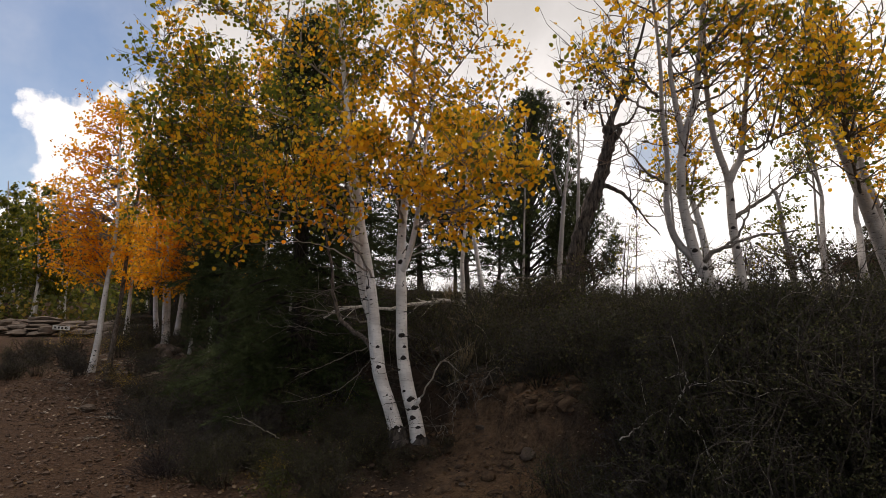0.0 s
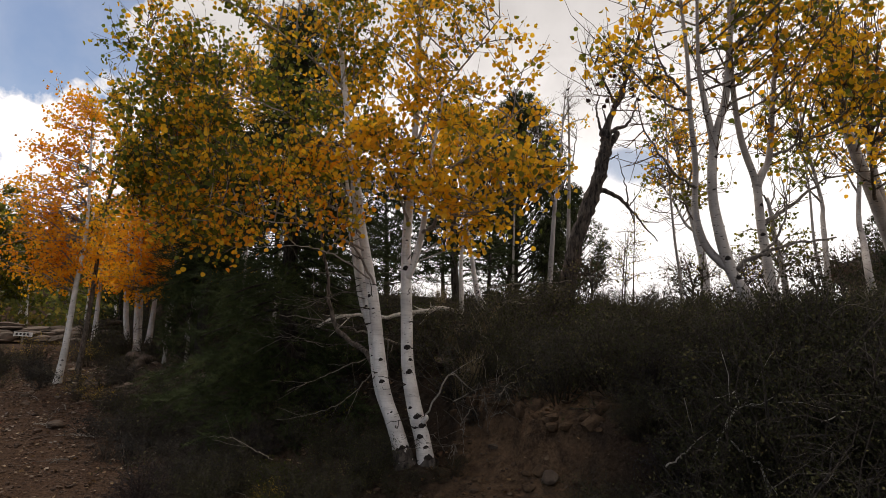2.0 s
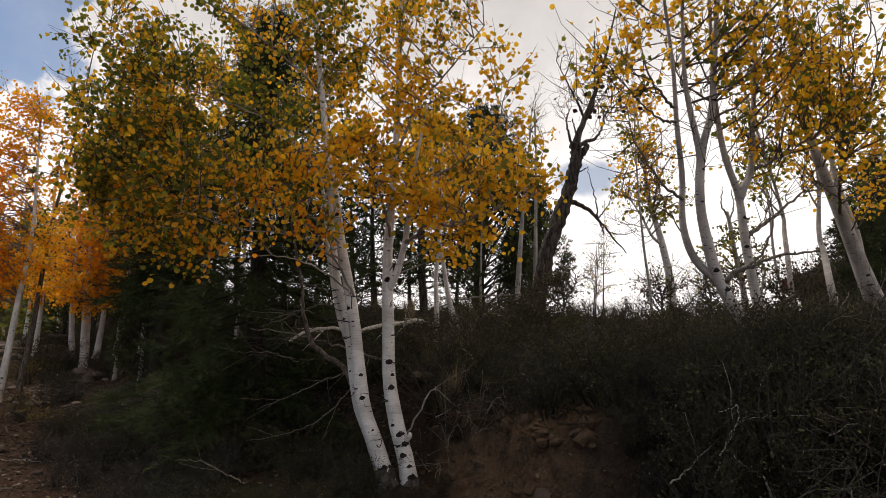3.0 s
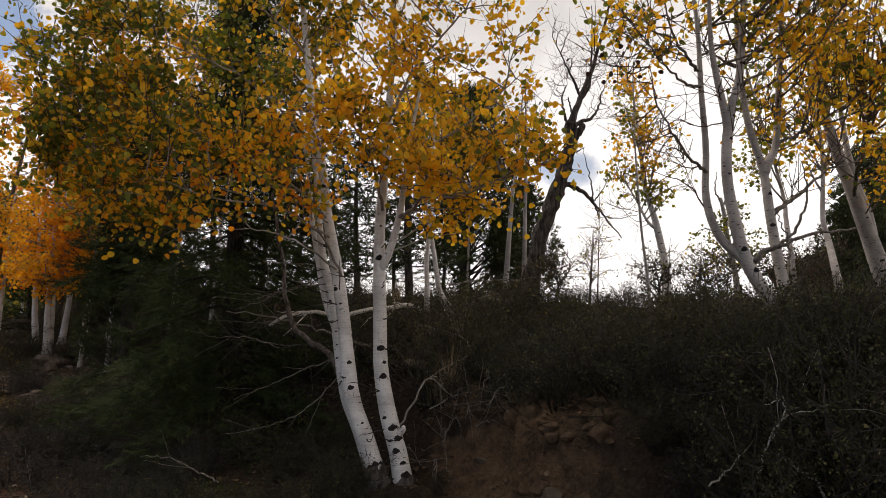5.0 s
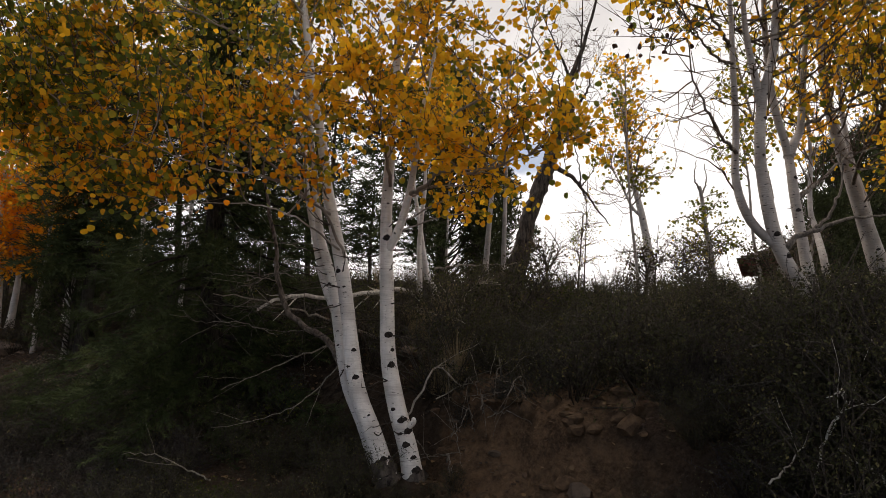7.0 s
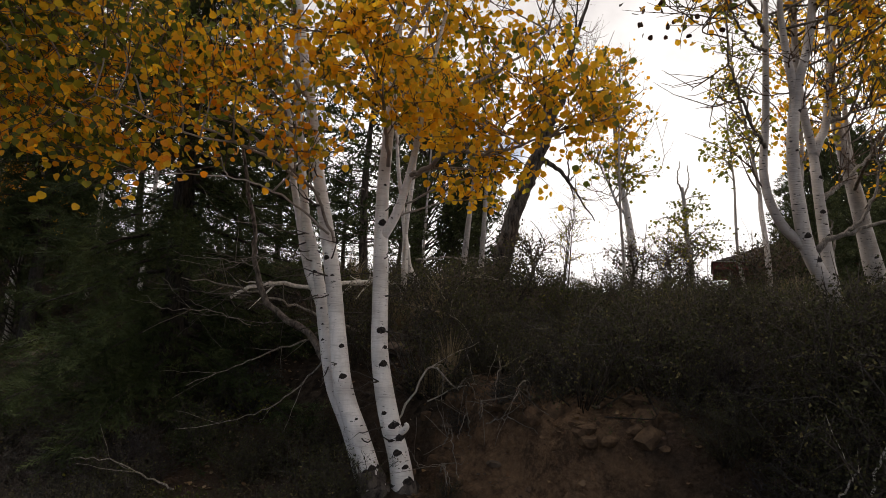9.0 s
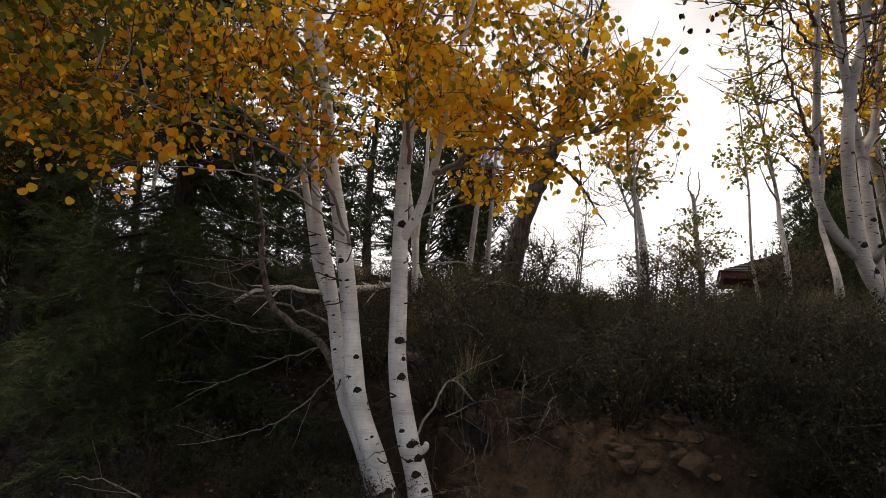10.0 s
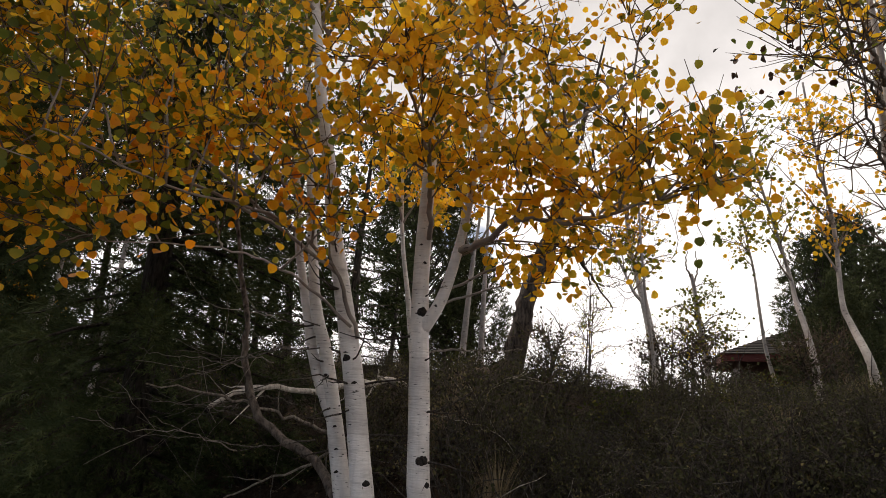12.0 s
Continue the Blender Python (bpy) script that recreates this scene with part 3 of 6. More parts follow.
def aspen(label, trunk, r0, r1, crown, leaf=None, limbs=(), bark=None, singles=0, single_leaf=None, size=0.05, knots=0, twigs_each=7, leaves_each=9, group="", name="aspen_tree", seed=0, stems=(), flare=0.25, limb_bark=None, leaf_gap=0.035, stout=0.016, sides=14, leaf_label="", scars=(), bent=None, plain=False, clear=None, bare_crown=(), withered=None, lumps=0.012, second=None, collar=0, lift=0.10, spurs=0):
    """An aspen: trunk with scars, stems and limbs, twigs and a crown of round leaves."""
    base = tuple(float(v) for v in trunk[0])
    tree = thing(name, base, label, "tree", group)
    n = 40
    line = curve(trunk, n)
    u = np.linspace(0, 1, n)
    height = np.linalg.norm(np.diff(line, axis=0), axis=1).sum()
    radii = (r0 + (r1 - r0) * u**0.85) * (1 + flare * np.exp(-u * height / 0.18)) * (1 + 0.025 * np.sin(u * 31 + seed))
    s = Soup()
    tube(s, np.vstack([line[0] - (0, 0, 0.25), line]), np.r_[radii[0] * 1.1, radii], sides, lumps)
    body = part("trunk", s, bark or BARK, tree)
    if knots:
        add_knots(body, line, radii, knots, seed=seed + 3)
    for z, across, big in scars:
        k = int(np.argmin(abs(line[:, 2] - z)))
        add_knot(body, line, radii, k, (across, -1.0, 0.0), 0.85 * big, 0.58 * big)
    if collar:
        # the dark, cracked and swollen foot
        top = int(np.argmax(line[:, 2] > line[0, 2] + collar))
        ring = np.vstack([line[0] - (0, 0, 0.2), line[: top + 1]])
        s = Soup()
        swell = np.linspace(1.22, 1.03, len(ring)) * np.r_[radii[0], radii[: top + 1]] + 0.004
        tube(s, curve(ring, 14), np.interp(np.linspace(0, 1, 14), np.linspace(0, 1, len(ring)), swell), 16, 0.09)
        part("root_collar", s, DARK_BARK, tree, "dark cracked root collar")
    bare = n // 5 if clear is None else int(np.argmax(line[:, 2] > clear))
    skeleton, thick = [line[bare:]], [radii[bare:]]
    for pts, a, b in stems:
        ln = curve(pts, 26)
        rad = np.linspace(a, b, 26)
        s = Soup()
        tube(s, ln, rad, 10, 0.012)
        stem = part("stem", s, bark or BARK, tree)
        if knots:
            add_knots(stem, ln, rad, max(3, knots // 3), seed=seed + 9)
        skeleton.append(ln[4:])
        thick.append(rad[4:])
    for pts, a, b in limbs:
        ln = curve(pts, 22)
        ln[1:] += rng.normal(size=(21, 3)) * 0.006
        rad = np.linspace(a, b, 22)
        s = Soup()
        tube(s, ln, rad, 7, 0.02)
        part("limb", s, limb_bark or LIMB, tree)
        skeleton.append(ln[3:])
        thick.append(rad[3:] * 1.6)
    if spurs:
        s = Soup()
        r = np.random.default_rng(seed + 77)
        for _ in range(spurs):
            k = int(r.uniform(0.12, 0.55) * (n - 1))
            out = unit(np.array((r.normal(), r.normal() - 0.6, 0)))
            span = r.uniform(0.08, 0.36)
            w = np.linspace(0, 1, 6)[:, None]
            pts = line[k] + out * radii[k] * 0.8 + out * span * w + np.array((0, 0, 1)) * span * (r.uniform(-0.5, 0.3) * w + r.uniform(-0.2, 0.6) * w**2) + r.normal(size=(6, 3)) * 0.008 * w
            tube(s, pts, np.linspace(0.0055, 0.0018, 6), 4)
            for _ in range(r.integers(0, 3)):
                j = r.integers(2, 6)
                spike(s, pts[j], pts[j] + unit(out + r.normal(size=3) * 0.6) * r.uniform(0.04, 0.12), 0.0025)
        part("spurwork", s, STEM, tree, "thin dark leafless twigs", kind="stuff")
    if bent:
        ln = curve(bent, 30) + rng.normal(size=(30, 3)) * 0.006
        s = Soup()
        tube(s, ln, np.linspace(0.028, 0.011, 30), 8, 0.11)
        part("limb", s, BROWN_BARK, tree, "crooked brown flaky-barked limb")
    limb_soup, twig_soup, leaves = Soup(), Soup(), []
    grow(np.vstack(skeleton), np.concatenate(thick), crown, twig_soup, limb_soup, leaves, twigs_each, leaves_each, leaf_gap, stout, plain, lift)
    if second:
        more = []
        grow(np.vstack(skeleton), np.concatenate(thick), second[0], twig_soup, limb_soup, more, twigs_each, leaves_each, leaf_gap, stout, plain, lift)
        s, at = Soup(), np.vstack(more)
        scatter_leaves(s, at, size * rng.uniform(0.75, 1.2, len(at)), (LEAF_V, LEAF_F))
        part("crown", s, second[1], tree, second[2], kind="stuff")
    grow(np.vstack(skeleton), np.concatenate(thick), bare_crown, twig_soup, twig_soup, [], 5, 0, leaf_gap, 0.0045, plain, min(lift, -0.1), 0.15)
    if withered:
        s = Soup()
        scatter_leaves(s, np.asarray(withered[0]) + ball(withered[2]) * withered[1], 0.034 * rng.uniform(0.7, 1.2, withered[2]))
        part("withered_spray", s, PODS, tree, "withered dark brown leaves", kind="stuff")
    if limb_soup.count:
        part("branchwork", limb_soup, limb_bark or LIMB, tree, kind="stuff")
        part("twigwork", twig_soup, TWIG, tree, kind="stuff")
    if leaf and leaves:
        at = np.vstack(leaves)
        if singles:
            at = at[np.argsort(at[:, 1])]
            ones, at = at[:singles], at[singles:]
            me = single_leaf_mesh(single_leaf)
            a, b, c = leaf_axes(len(ones))
            for p, ax, bx, cx in zip(ones - np.array(base), a, b, c):
                ob = new("leaf", me)
                ob.parent = tree
                k = size * rng.uniform(0.8, 1.2)
                ob.matrix_basis = Matrix(((*(ax * k), 0), (*(bx * k), 0), (*(cx * k), 0), (0, 0, 0, 1))).transposed()
                ob.location = p
        s = Soup()
        scatter_leaves(s, at, size * rng.uniform(0.75, 1.2, len(at)), (ROUND_V, SLIM_F) if plain else (LEAF_V, LEAF_F))
        part("crown", s, leaf, tree, leaf_label, kind="stuff")
    return tree


# --- the clump at the foot of the bank
aspen(
    "white-barked aspen with mixed green and gold leaves", [(-0.33, 5.08, 0.42), (-0.44, 5.17, 0.76), (-0.55, 5.25, 1.05), (-0.6, 5.3, 1.37), (-0.655, 5.35, 1.76), (-0.73, 5.41, 2.16), (-0.80, 5.46, 2.5), (-0.85, 5.5, 2.85), (-0.925, 5.5, 3.2), (-1.0, 5.58, 3.75), (-1.15, 5.75, 4.9), (-1.3, 5.85, 6.2)], 0.070, 0.018,
    [((-1.75, 4.95, 3.0), (0.8, 0.5, 0.45), 19), ((-1.95, 5.25, 3.75), (0.85, 0.65, 0.5), 21), ((-1.3, 5.5, 4.5), (0.85, 0.7, 0.6), 16), ((-2.15, 5.3, 4.6), (0.7, 0.7, 0.45), 18), ((-1.4, 5.8, 5.7), (1.0, 0.9, 0.7), 20), ((-2.65, 5.2, 3.4), (0.45, 0.45, 0.5), 16), ((-2.8, 5.4, 4.0), (0.5, 0.5, 0.45), 19), ((-2.98, 5.85, 3.4), (0.42, 0.4, 0.5), 14), ((-1.15, 5.3, 3.5), (0.4, 0.4, 0.5), 6)],
    LEAF_MIXED, singles=300, single_leaf=LEAF_MIXED_ONE, clear=2.15, spurs=16, collar=0.1,
    second=([((-1.65, 4.85, 2.42), (0.75, 0.45, 0.36), 16), ((-1.15, 4.95, 2.75), (0.45, 0.4, 0.5), 7), ((-2.4, 5.1, 2.75), (0.45, 0.4, 0.45), 9), ((-2.3, 5.15, 2.45), (0.45, 0.35, 0.3), 9), ((-2.75, 5.35, 2.75), (0.45, 0.4, 0.42), 11), ((-1.95, 5.1, 3.2), (0.6, 0.4, 0.3), 8)], LEAF_TURNING, "lower leaves turned gold and orange"),
    knots=9, seed=2, stout=0.005, twigs_each=8, leaves_each=7.7, size=0.036,
    scars=[(1.88, -0.9, 0.03), (1.11, 0.05, 0.032), (0.63, 0.2, 0.034), (0.53, 0.1, 0.03), (2.7, -0.1, 0.03), (0.85, 0.3, 0.014), (0.47, 0.45, 0.032), (0.45, -0.5, 0.036)],
    limbs=[([(-0.78, 5.43, 2.4), (-1.2, 5.3, 2.75), (-1.8, 5.2, 3.0), (-2.6, 5.2, 3.2)], 0.011, 0.003), ([(-0.86, 5.5, 2.9), (-1.3, 5.45, 3.4), (-2.0, 5.4, 3.8), (-2.8, 5.4, 4.1)], 0.012, 0.003), ([(-0.75, 5.4, 2.25), (-1.3, 5.2, 2.5), (-2.0, 5.1, 2.62), (-2.75, 5.25, 2.72)], 0.01, 0.003),
           ([(-0.66, 5.32, 1.95), (-0.8, 5.2, 2.22), (-1.1, 5.05, 2.4), (-1.5, 4.9, 2.42), (-1.9, 4.75, 2.5)], 0.011, 0.003), ([(-0.7, 5.3, 2.0), (-1.0, 5.2, 2.2), (-1.3, 5.1, 2.25), (-1.7, 5.0, 2.2)], 0.008, 0.002),
           ([(-0.83, 5.55, 3.1), (-1.1, 5.4, 3.2), (-1.5, 5.2, 3.45), (-2.1, 5.0, 3.6)], 0.011, 0.004), ([(-0.9, 5.65, 3.7), (-1.2, 5.5, 4.0), (-1.8, 5.3, 4.4), (-2.4, 5.2, 4.6)], 0.013, 0.004)])
aspen(
    "slim white-barked aspen with two stems and green leaves", [(-0.36, 5.25, 0.46), (-0.48, 5.34, 0.8), (-0.59, 5.43, 1.04), (-0.645, 5.5, 1.3), (-0.70, 5.6, 1.64), (-0.755, 5.65, 1.9), (-0.82, 5.69, 2.12), (-0.86, 5.73, 2.4), (-0.89, 5.77, 2.65), (-0.96, 5.85, 3.25), (-1.05, 5.95, 4.0), (-1.2, 6.1, 5.2)], 0.058, 0.014,
    [((-1.3, 6.0, 4.4), (0.8, 0.7, 0.7), 12), ((-1.6, 5.9, 3.3), (0.7, 0.5, 0.5), 10), ((-0.7, 6.1, 5.0), (0.7, 0.7, 0.7), 10), ((-0.8, 5.8, 3.6), (0.3, 0.3, 0.45), 7)],
    LEAF_MIXED, knots=9, seed=5, size=0.042, clear=2.6, spurs=12, bent=[(-0.6, 5.47, 1.12), (-0.75, 5.7, 1.36), (-0.95, 5.85, 1.48), (-1.07, 5.9, 1.62), (-1.14, 5.95, 1.85), (-1.15, 5.95, 2.05), (-1.22, 6.0, 2.32), (-1.31, 6.05, 2.75)],
    stems=[([(-0.70, 5.6, 1.58), (-0.735, 5.62, 1.66), (-0.8, 5.68, 1.84), (-0.88, 5.78, 2.22), (-0.94, 5.85, 2.52), (-0.965, 5.9, 2.8), (-1.03, 5.95, 3.18), (-1.15, 6.05, 4.0)], 0.034, 0.012)])
aspen(
    "white-barked aspen with golden leaves and black scars", [(-0.17, 5.05, 0.38), (-0.22, 5.1, 0.68), (-0.295, 5.15, 0.95), (-0.355, 5.19, 1.28), (-0.37, 5.21, 1.65), (-0.385, 5.23, 2.05), (-0.385, 5.25, 2.35), (-0.365, 5.29, 2.7), (-0.345, 5.33, 3.05), (-0.315, 5.4, 3.73), (-0.3, 5.5, 4.8), (-0.25, 5.5, 6.2)], 0.072, 0.018,
    [((0.05, 4.7, 2.85), (0.72, 0.5, 0.48), 19), ((-0.5, 4.8, 3.1), (0.55, 0.4, 0.5), 16), ((-0.8, 4.72, 2.95), (0.32, 0.28, 0.36), 6), ((0.15, 4.95, 3.55), (0.68, 0.5, 0.5), 17), ((0.46, 4.42, 2.72), (0.36, 0.3, 0.28), 12), ((0.05, 5.2, 4.3), (0.6, 0.6, 0.6), 16), ((-0.3, 5.4, 5.3), (0.9, 0.8, 0.8), 15), ((0.3, 4.9, 2.42), (0.4, 0.3, 0.22), 7), ((-0.75, 5.3, 4.3), (0.4, 0.4, 0.5), 7)],
    LEAF_YELLOW, singles=300, single_leaf=LEAF_YELLOW_ONE, clear=2.15, spurs=15, collar=0.09, knots=10, seed=8, stout=0.0055, twigs_each=8, leaves_each=7.2, size=0.037,
    scars=[(2.06, 0.0, 0.042), (1.42, 0.05, 0.042), (1.24, 0.15, 0.036), (0.98, -0.7, 0.022), (0.88, 0.1, 0.042), (0.77, 0.5, 0.045), (0.70, -0.3, 0.036), (0.55, 0.3, 0.05), (1.33, 0.6, 0.024), (0.45, -0.35, 0.045), (0.43, 0.5, 0.04)],
    stems=[([(-0.26, 5.12, 0.80), (-0.2, 5.07, 0.86), (-0.195, 5.07, 0.89)], 0.026, 0.013), ([(-0.375, 5.22, 2.0), (-0.31, 5.14, 2.15), (-0.25, 5.1, 2.4), (-0.22, 5.05, 2.65), (-0.2, 5.0, 2.9), (-0.1, 4.9, 3.5)], 0.034, 0.01)],
    limbs=[([(-0.25, 5.1, 2.38), (-0.17, 4.95, 2.41), (-0.1, 4.78, 2.47), (0.08, 4.6, 2.44), (0.26, 4.45, 2.48), (0.64, 4.25, 2.62)], 0.018, 0.004), ([(-0.2, 5.02, 2.8), (0.0, 4.85, 2.9), (0.25, 4.7, 3.05), (0.5, 4.6, 3.3)], 0.014, 0.004), ([(-0.37, 5.2, 2.45), (-0.45, 5.0, 2.7), (-0.6, 4.8, 2.95), (-0.8, 4.65, 3.1)], 0.014, 0.004), ([(-0.34, 5.3, 3.2), (-0.15, 5.2, 3.6), (0.1, 5.1, 3.9), (0.4, 5.0, 4.3)], 0.016, 0.004)])

# --- the clump up on the bank by the shrubs
aspen(
    "leaning aspen with a swept trunk in shade-grey bark and sparse leaves", [(2.2, 4.02, 1.22), (2.03, 4.12, 1.67), (1.9, 4.2, 1.98), (1.82, 4.2, 2.3), (1.79, 4.2, 2.59), (1.83, 4.2, 2.94), (1.93, 4.2, 3.26), (1.98, 4.2, 3.63), (2.05, 4.2, 4.2), (2.1, 4.2, 4.9)], 0.051, 0.014,
    [((1.2, 4.2, 3.62), (0.4, 0.4, 0.33), 14), ((1.75, 4.3, 4.3), (0.6, 0.6, 0.5), 16), ((2.1, 4.2, 5.0), (0.8, 0.8, 0.7), 14), ((2.2, 3.9, 3.85), (0.5, 0.4, 0.35), 12)],
    LEAF_SPARSE, bark=BARK_SHADED, limb_bark=BRANCH, lift=-0.08, stout=0.0075, knots=10, seed=11, leaves_each=4.0, bare_crown=[((1.5, 4.2, 3.0), (0.45, 0.4, 0.5), 12), ((1.9, 4.2, 3.7), (0.6, 0.5, 0.6), 12), ((1.15, 4.2, 3.3), (0.3, 0.3, 0.4), 5)],
    withered=((1.22, 4.5, 3.42), (0.36, 0.3, 0.13), 26), twigs_each=7, size=0.038, clear=2.45, flare=0.04, scars=[(1.93, 0.4, 0.035), (2.05, -0.3, 0.03), (2.78, 0.5, 0.022), (3.3, 0.4, 0.024)],
    stems=[([(1.9, 4.2, 1.99), (1.77, 4.28, 2.17), (1.735, 4.35, 2.44), (1.755, 4.35, 2.79), (1.71, 4.3, 3.2), (1.71, 4.3, 3.65), (1.66, 4.3, 4.4)], 0.031, 0.011), ([(1.82, 4.2, 2.86), (1.82, 4.22, 3.0), (1.79, 4.25, 3.31), (1.77, 4.25, 3.6), (1.8, 4.25, 4.4)], 0.03, 0.01)],
    limbs=[([(1.9, 4.2, 1.99), (1.97, 4.15, 2.06), (2.04, 4.1, 2.09), (2.24, 4.05, 2.17), (2.52, 4.0, 2.21)], 0.022, 0.006), ([(2.04, 4.1, 2.09), (2.14, 4.06, 2.2), (2.2, 4.02, 2.4), (2.17, 4.0, 2.62)], 0.012, 0.003),
           ([(1.75, 4.35, 2.62), (1.62, 4.28, 2.66), (1.45, 4.2, 2.78), (1.3, 4.15, 2.98), (1.22, 4.1, 3.2)], 0.013, 0.003), ([(1.72, 4.3, 3.3), (1.6, 4.25, 3.36), (1.45, 4.2, 3.55), (1.36, 4.15, 3.9)], 0.014, 0.003), ([(1.72, 4.3, 3.2), (1.55, 4.25, 3.2), (1.38, 4.2, 3.3), (1.2, 4.15, 3.45)], 0.011, 0.003)])
aspen(
    "forked grey-white aspen with sparse yellow leaves", [(2.4, 4.36, 1.35), (2.33, 4.4, 1.79), (2.31, 4.42, 1.98), (2.29, 4.45, 2.34), (2.3, 4.5, 2.71), (2.21, 4.5, 3.04), (2.17, 4.5, 3.42), (2.17, 4.5, 3.81), (2.2, 4.5, 5.0)], 0.046, 0.013,
    [((2.65, 4.2, 3.75), (0.55, 0.5, 0.35), 16), ((2.3, 4.4, 4.1), (0.6, 0.6, 0.5), 14), ((2.5, 4.4, 5.0), (0.9, 0.8, 0.7), 14), ((3.0, 4.2, 3.55), (0.4, 0.5, 0.4), 10), ((2.6, 4.5, 3.25), (0.4, 0.4, 0.35), 5)],
    LEAF_SPARSE, bark=BARK_SHADED, limb_bark=BRANCH, lift=-0.08, stout=0.0075, knots=8, seed=14, leaves_each=4.0, bare_crown=[((2.6, 4.4, 2.95), (0.5, 0.4, 0.5), 12), ((2.4, 4.4, 3.5), (0.6, 0.6, 0.6), 12), ((3.0, 4.4, 3.1), (0.5, 0.4, 0.4), 8)], twigs_each=7, size=0.038, clear=2.6, flare=0.04, scars=[(2.33, -0.5, 0.026), (2.55, 0.2, 0.026), (2.1, 0.0, 0.024)],
    stems=[([(2.3, 4.5, 2.68), (2.36, 4.5, 2.8), (2.42, 4.5, 2.92), (2.48, 4.5, 3.36), (2.55, 4.5, 3.91), (2.6, 4.5, 4.6)], 0.034, 0.011)],
    limbs=[([(2.31, 4.45, 2.38), (2.42, 4.48, 2.46), (2.61, 4.5, 2.57), (2.83, 4.55, 2.74), (3.21, 4.6, 2.87)], 0.02, 0.005), ([(2.42, 4.5, 2.92), (2.6, 4.48, 3.0), (2.8, 4.45, 3.12), (3.05, 4.4, 3.3)], 0.014, 0.003), ([(2.36, 4.45, 1.9), (2.46, 4.5, 2.15), (2.4, 4.52, 2.4)], 0.01, 0.004)])
aspen(
    "leaning pale aspen with dense orange-gold leaves", [(4.66, 5.75, 1.8), (4.46, 5.75, 2.41), (4.31, 5.75, 2.91), (4.16, 5.75, 3.36), (4.0, 5.7, 3.8), (3.85, 5.6, 4.33), (3.7, 5.5, 5.2)], 0.090, 0.02,
    [((3.05, 4.1, 3.4), (0.6, 0.6, 0.5), 8), ((3.6, 4.2, 3.4), (0.5, 0.5, 0.5), 9), ((2.7, 3.9, 3.9), (0.5, 0.5, 0.4), 8), ((3.6, 5.0, 3.9), (0.9, 0.7, 0.7), 16), ((3.2, 4.6, 4.6), (0.9, 0.8, 0.7), 13), ((4.2, 5.0, 3.2), (0.5, 0.5, 0.4), 6)],
    LEAF_SPARSE, bark=BARK_SHADED, limb_bark=BRANCH, lift=0.03, stout=0.006, knots=8, seed=17, leaves_each=7.2, size=0.035,
    stems=[([(4.48, 5.75, 2.35), (4.5, 5.8, 2.75), (4.42, 5.85, 3.2), (4.35, 5.85, 3.8), (4.3, 5.8, 4.8)], 0.05, 0.014)],
    limbs=[([(4.3, 5.75, 2.9), (4.0, 5.4, 3.05), (3.6, 4.9, 3.15), (3.2, 4.4, 3.35)], 0.02, 0.005)])

# --- the aspens along the top of the bank
RIM = "slim aspens on the rim of the bank"
aspen("pale rim aspen with a few yellow-green leaves", [(4.32, 9.27, 1.95), (4.34, 9.3, 2.6), (4.25, 9.35, 3.3), (4.1, 9.4, 4.0), (4.05, 9.4, 4.7), (3.95, 9.4, 5.7)], 0.084, 0.014,
      [((4.05, 9.3, 4.75), (0.65, 0.5, 0.75), 28), ((3.9, 9.3, 5.5), (0.45, 0.5, 0.5), 12)], LEAF_YELLOW, second=([((4.4, 9.3, 3.95), (0.55, 0.4, 0.4), 12), ((3.7, 9.3, 3.95), (0.35, 0.4, 0.35), 7)], LEAF_PALE, "small olive lower leaves"), bark=BARK, knots=5, seed=21, leaves_each=3.4, bare_crown=[((3.7, 9.2, 3.8), (0.5, 0.4, 0.4), 12), ((4.3, 9.3, 4.6), (0.7, 0.5, 0.9), 14)], twigs_each=6, group=RIM,
      stems=[([(4.28, 9.35, 3.2), (4.1, 9.35, 3.35), (3.95, 9.4, 3.7), (3.7, 9.4, 4.1)], 0.03, 0.008)])
aspen("bare slender aspen sapling on the rim", [(3.42, 8.17, 1.95), (3.4, 8.17, 2.4), (3.36, 8.2, 3.02), (3.32, 8.2, 4.15), (3.33, 8.2, 5.2)], 0.026, 0.008, [((3.35, 8.2, 4.6), (0.3, 0.3, 0.6), 6)], LEAF_PALE, bark=BARK_SHADED, seed=22, leaves_each=2, group=RIM)
aspen("stunted aspen with a knobby broken top", [(6.5, 10.5, 2.05), (6.45, 10.5, 2.7), (6.35, 10.5, 3.3), (6.3, 10.5, 3.8), (6.25, 10.5, 4.1)], 0.06, 0.03, [((6.3, 10.4, 3.35), (0.85, 0.5, 0.6), 20), ((6.9, 10.5, 3.1), (0.6, 0.5, 0.35), 10)], LEAF_WOODS, bark=BARK_SHADED, seed=23, leaves_each=4, twigs_each=6, size=0.045, limb_bark=GREY_WOOD, group=RIM,
      limbs=[([(6.26, 10.5, 4.0), (6.15, 10.5, 4.25), (6.2, 10.5, 4.6)], 0.02, 0.006), ([(6.28, 10.5, 3.95), (6.4, 10.5, 4.2), (6.38, 10.5, 4.55)], 0.018, 0.006)])
aspen("slim leaning rim aspen with a thin crown", [(4.9, 7.3, 1.95), (4.98, 7.4, 2.5), (5.2, 7.7, 3.1), (5.28, 7.8, 3.4), (5.22, 7.9, 4.12), (5.06, 8.0, 5.1), (4.9, 8.0, 6.0)], 0.042, 0.01, [((5.0, 7.9, 5.2), (0.7, 0.6, 0.7), 16), ((5.1, 7.8, 4.2), (0.6, 0.5, 0.4), 8)], LEAF_PALE, bark=BARK_SHADED, knots=4, seed=24, leaves_each=3, group=RIM)
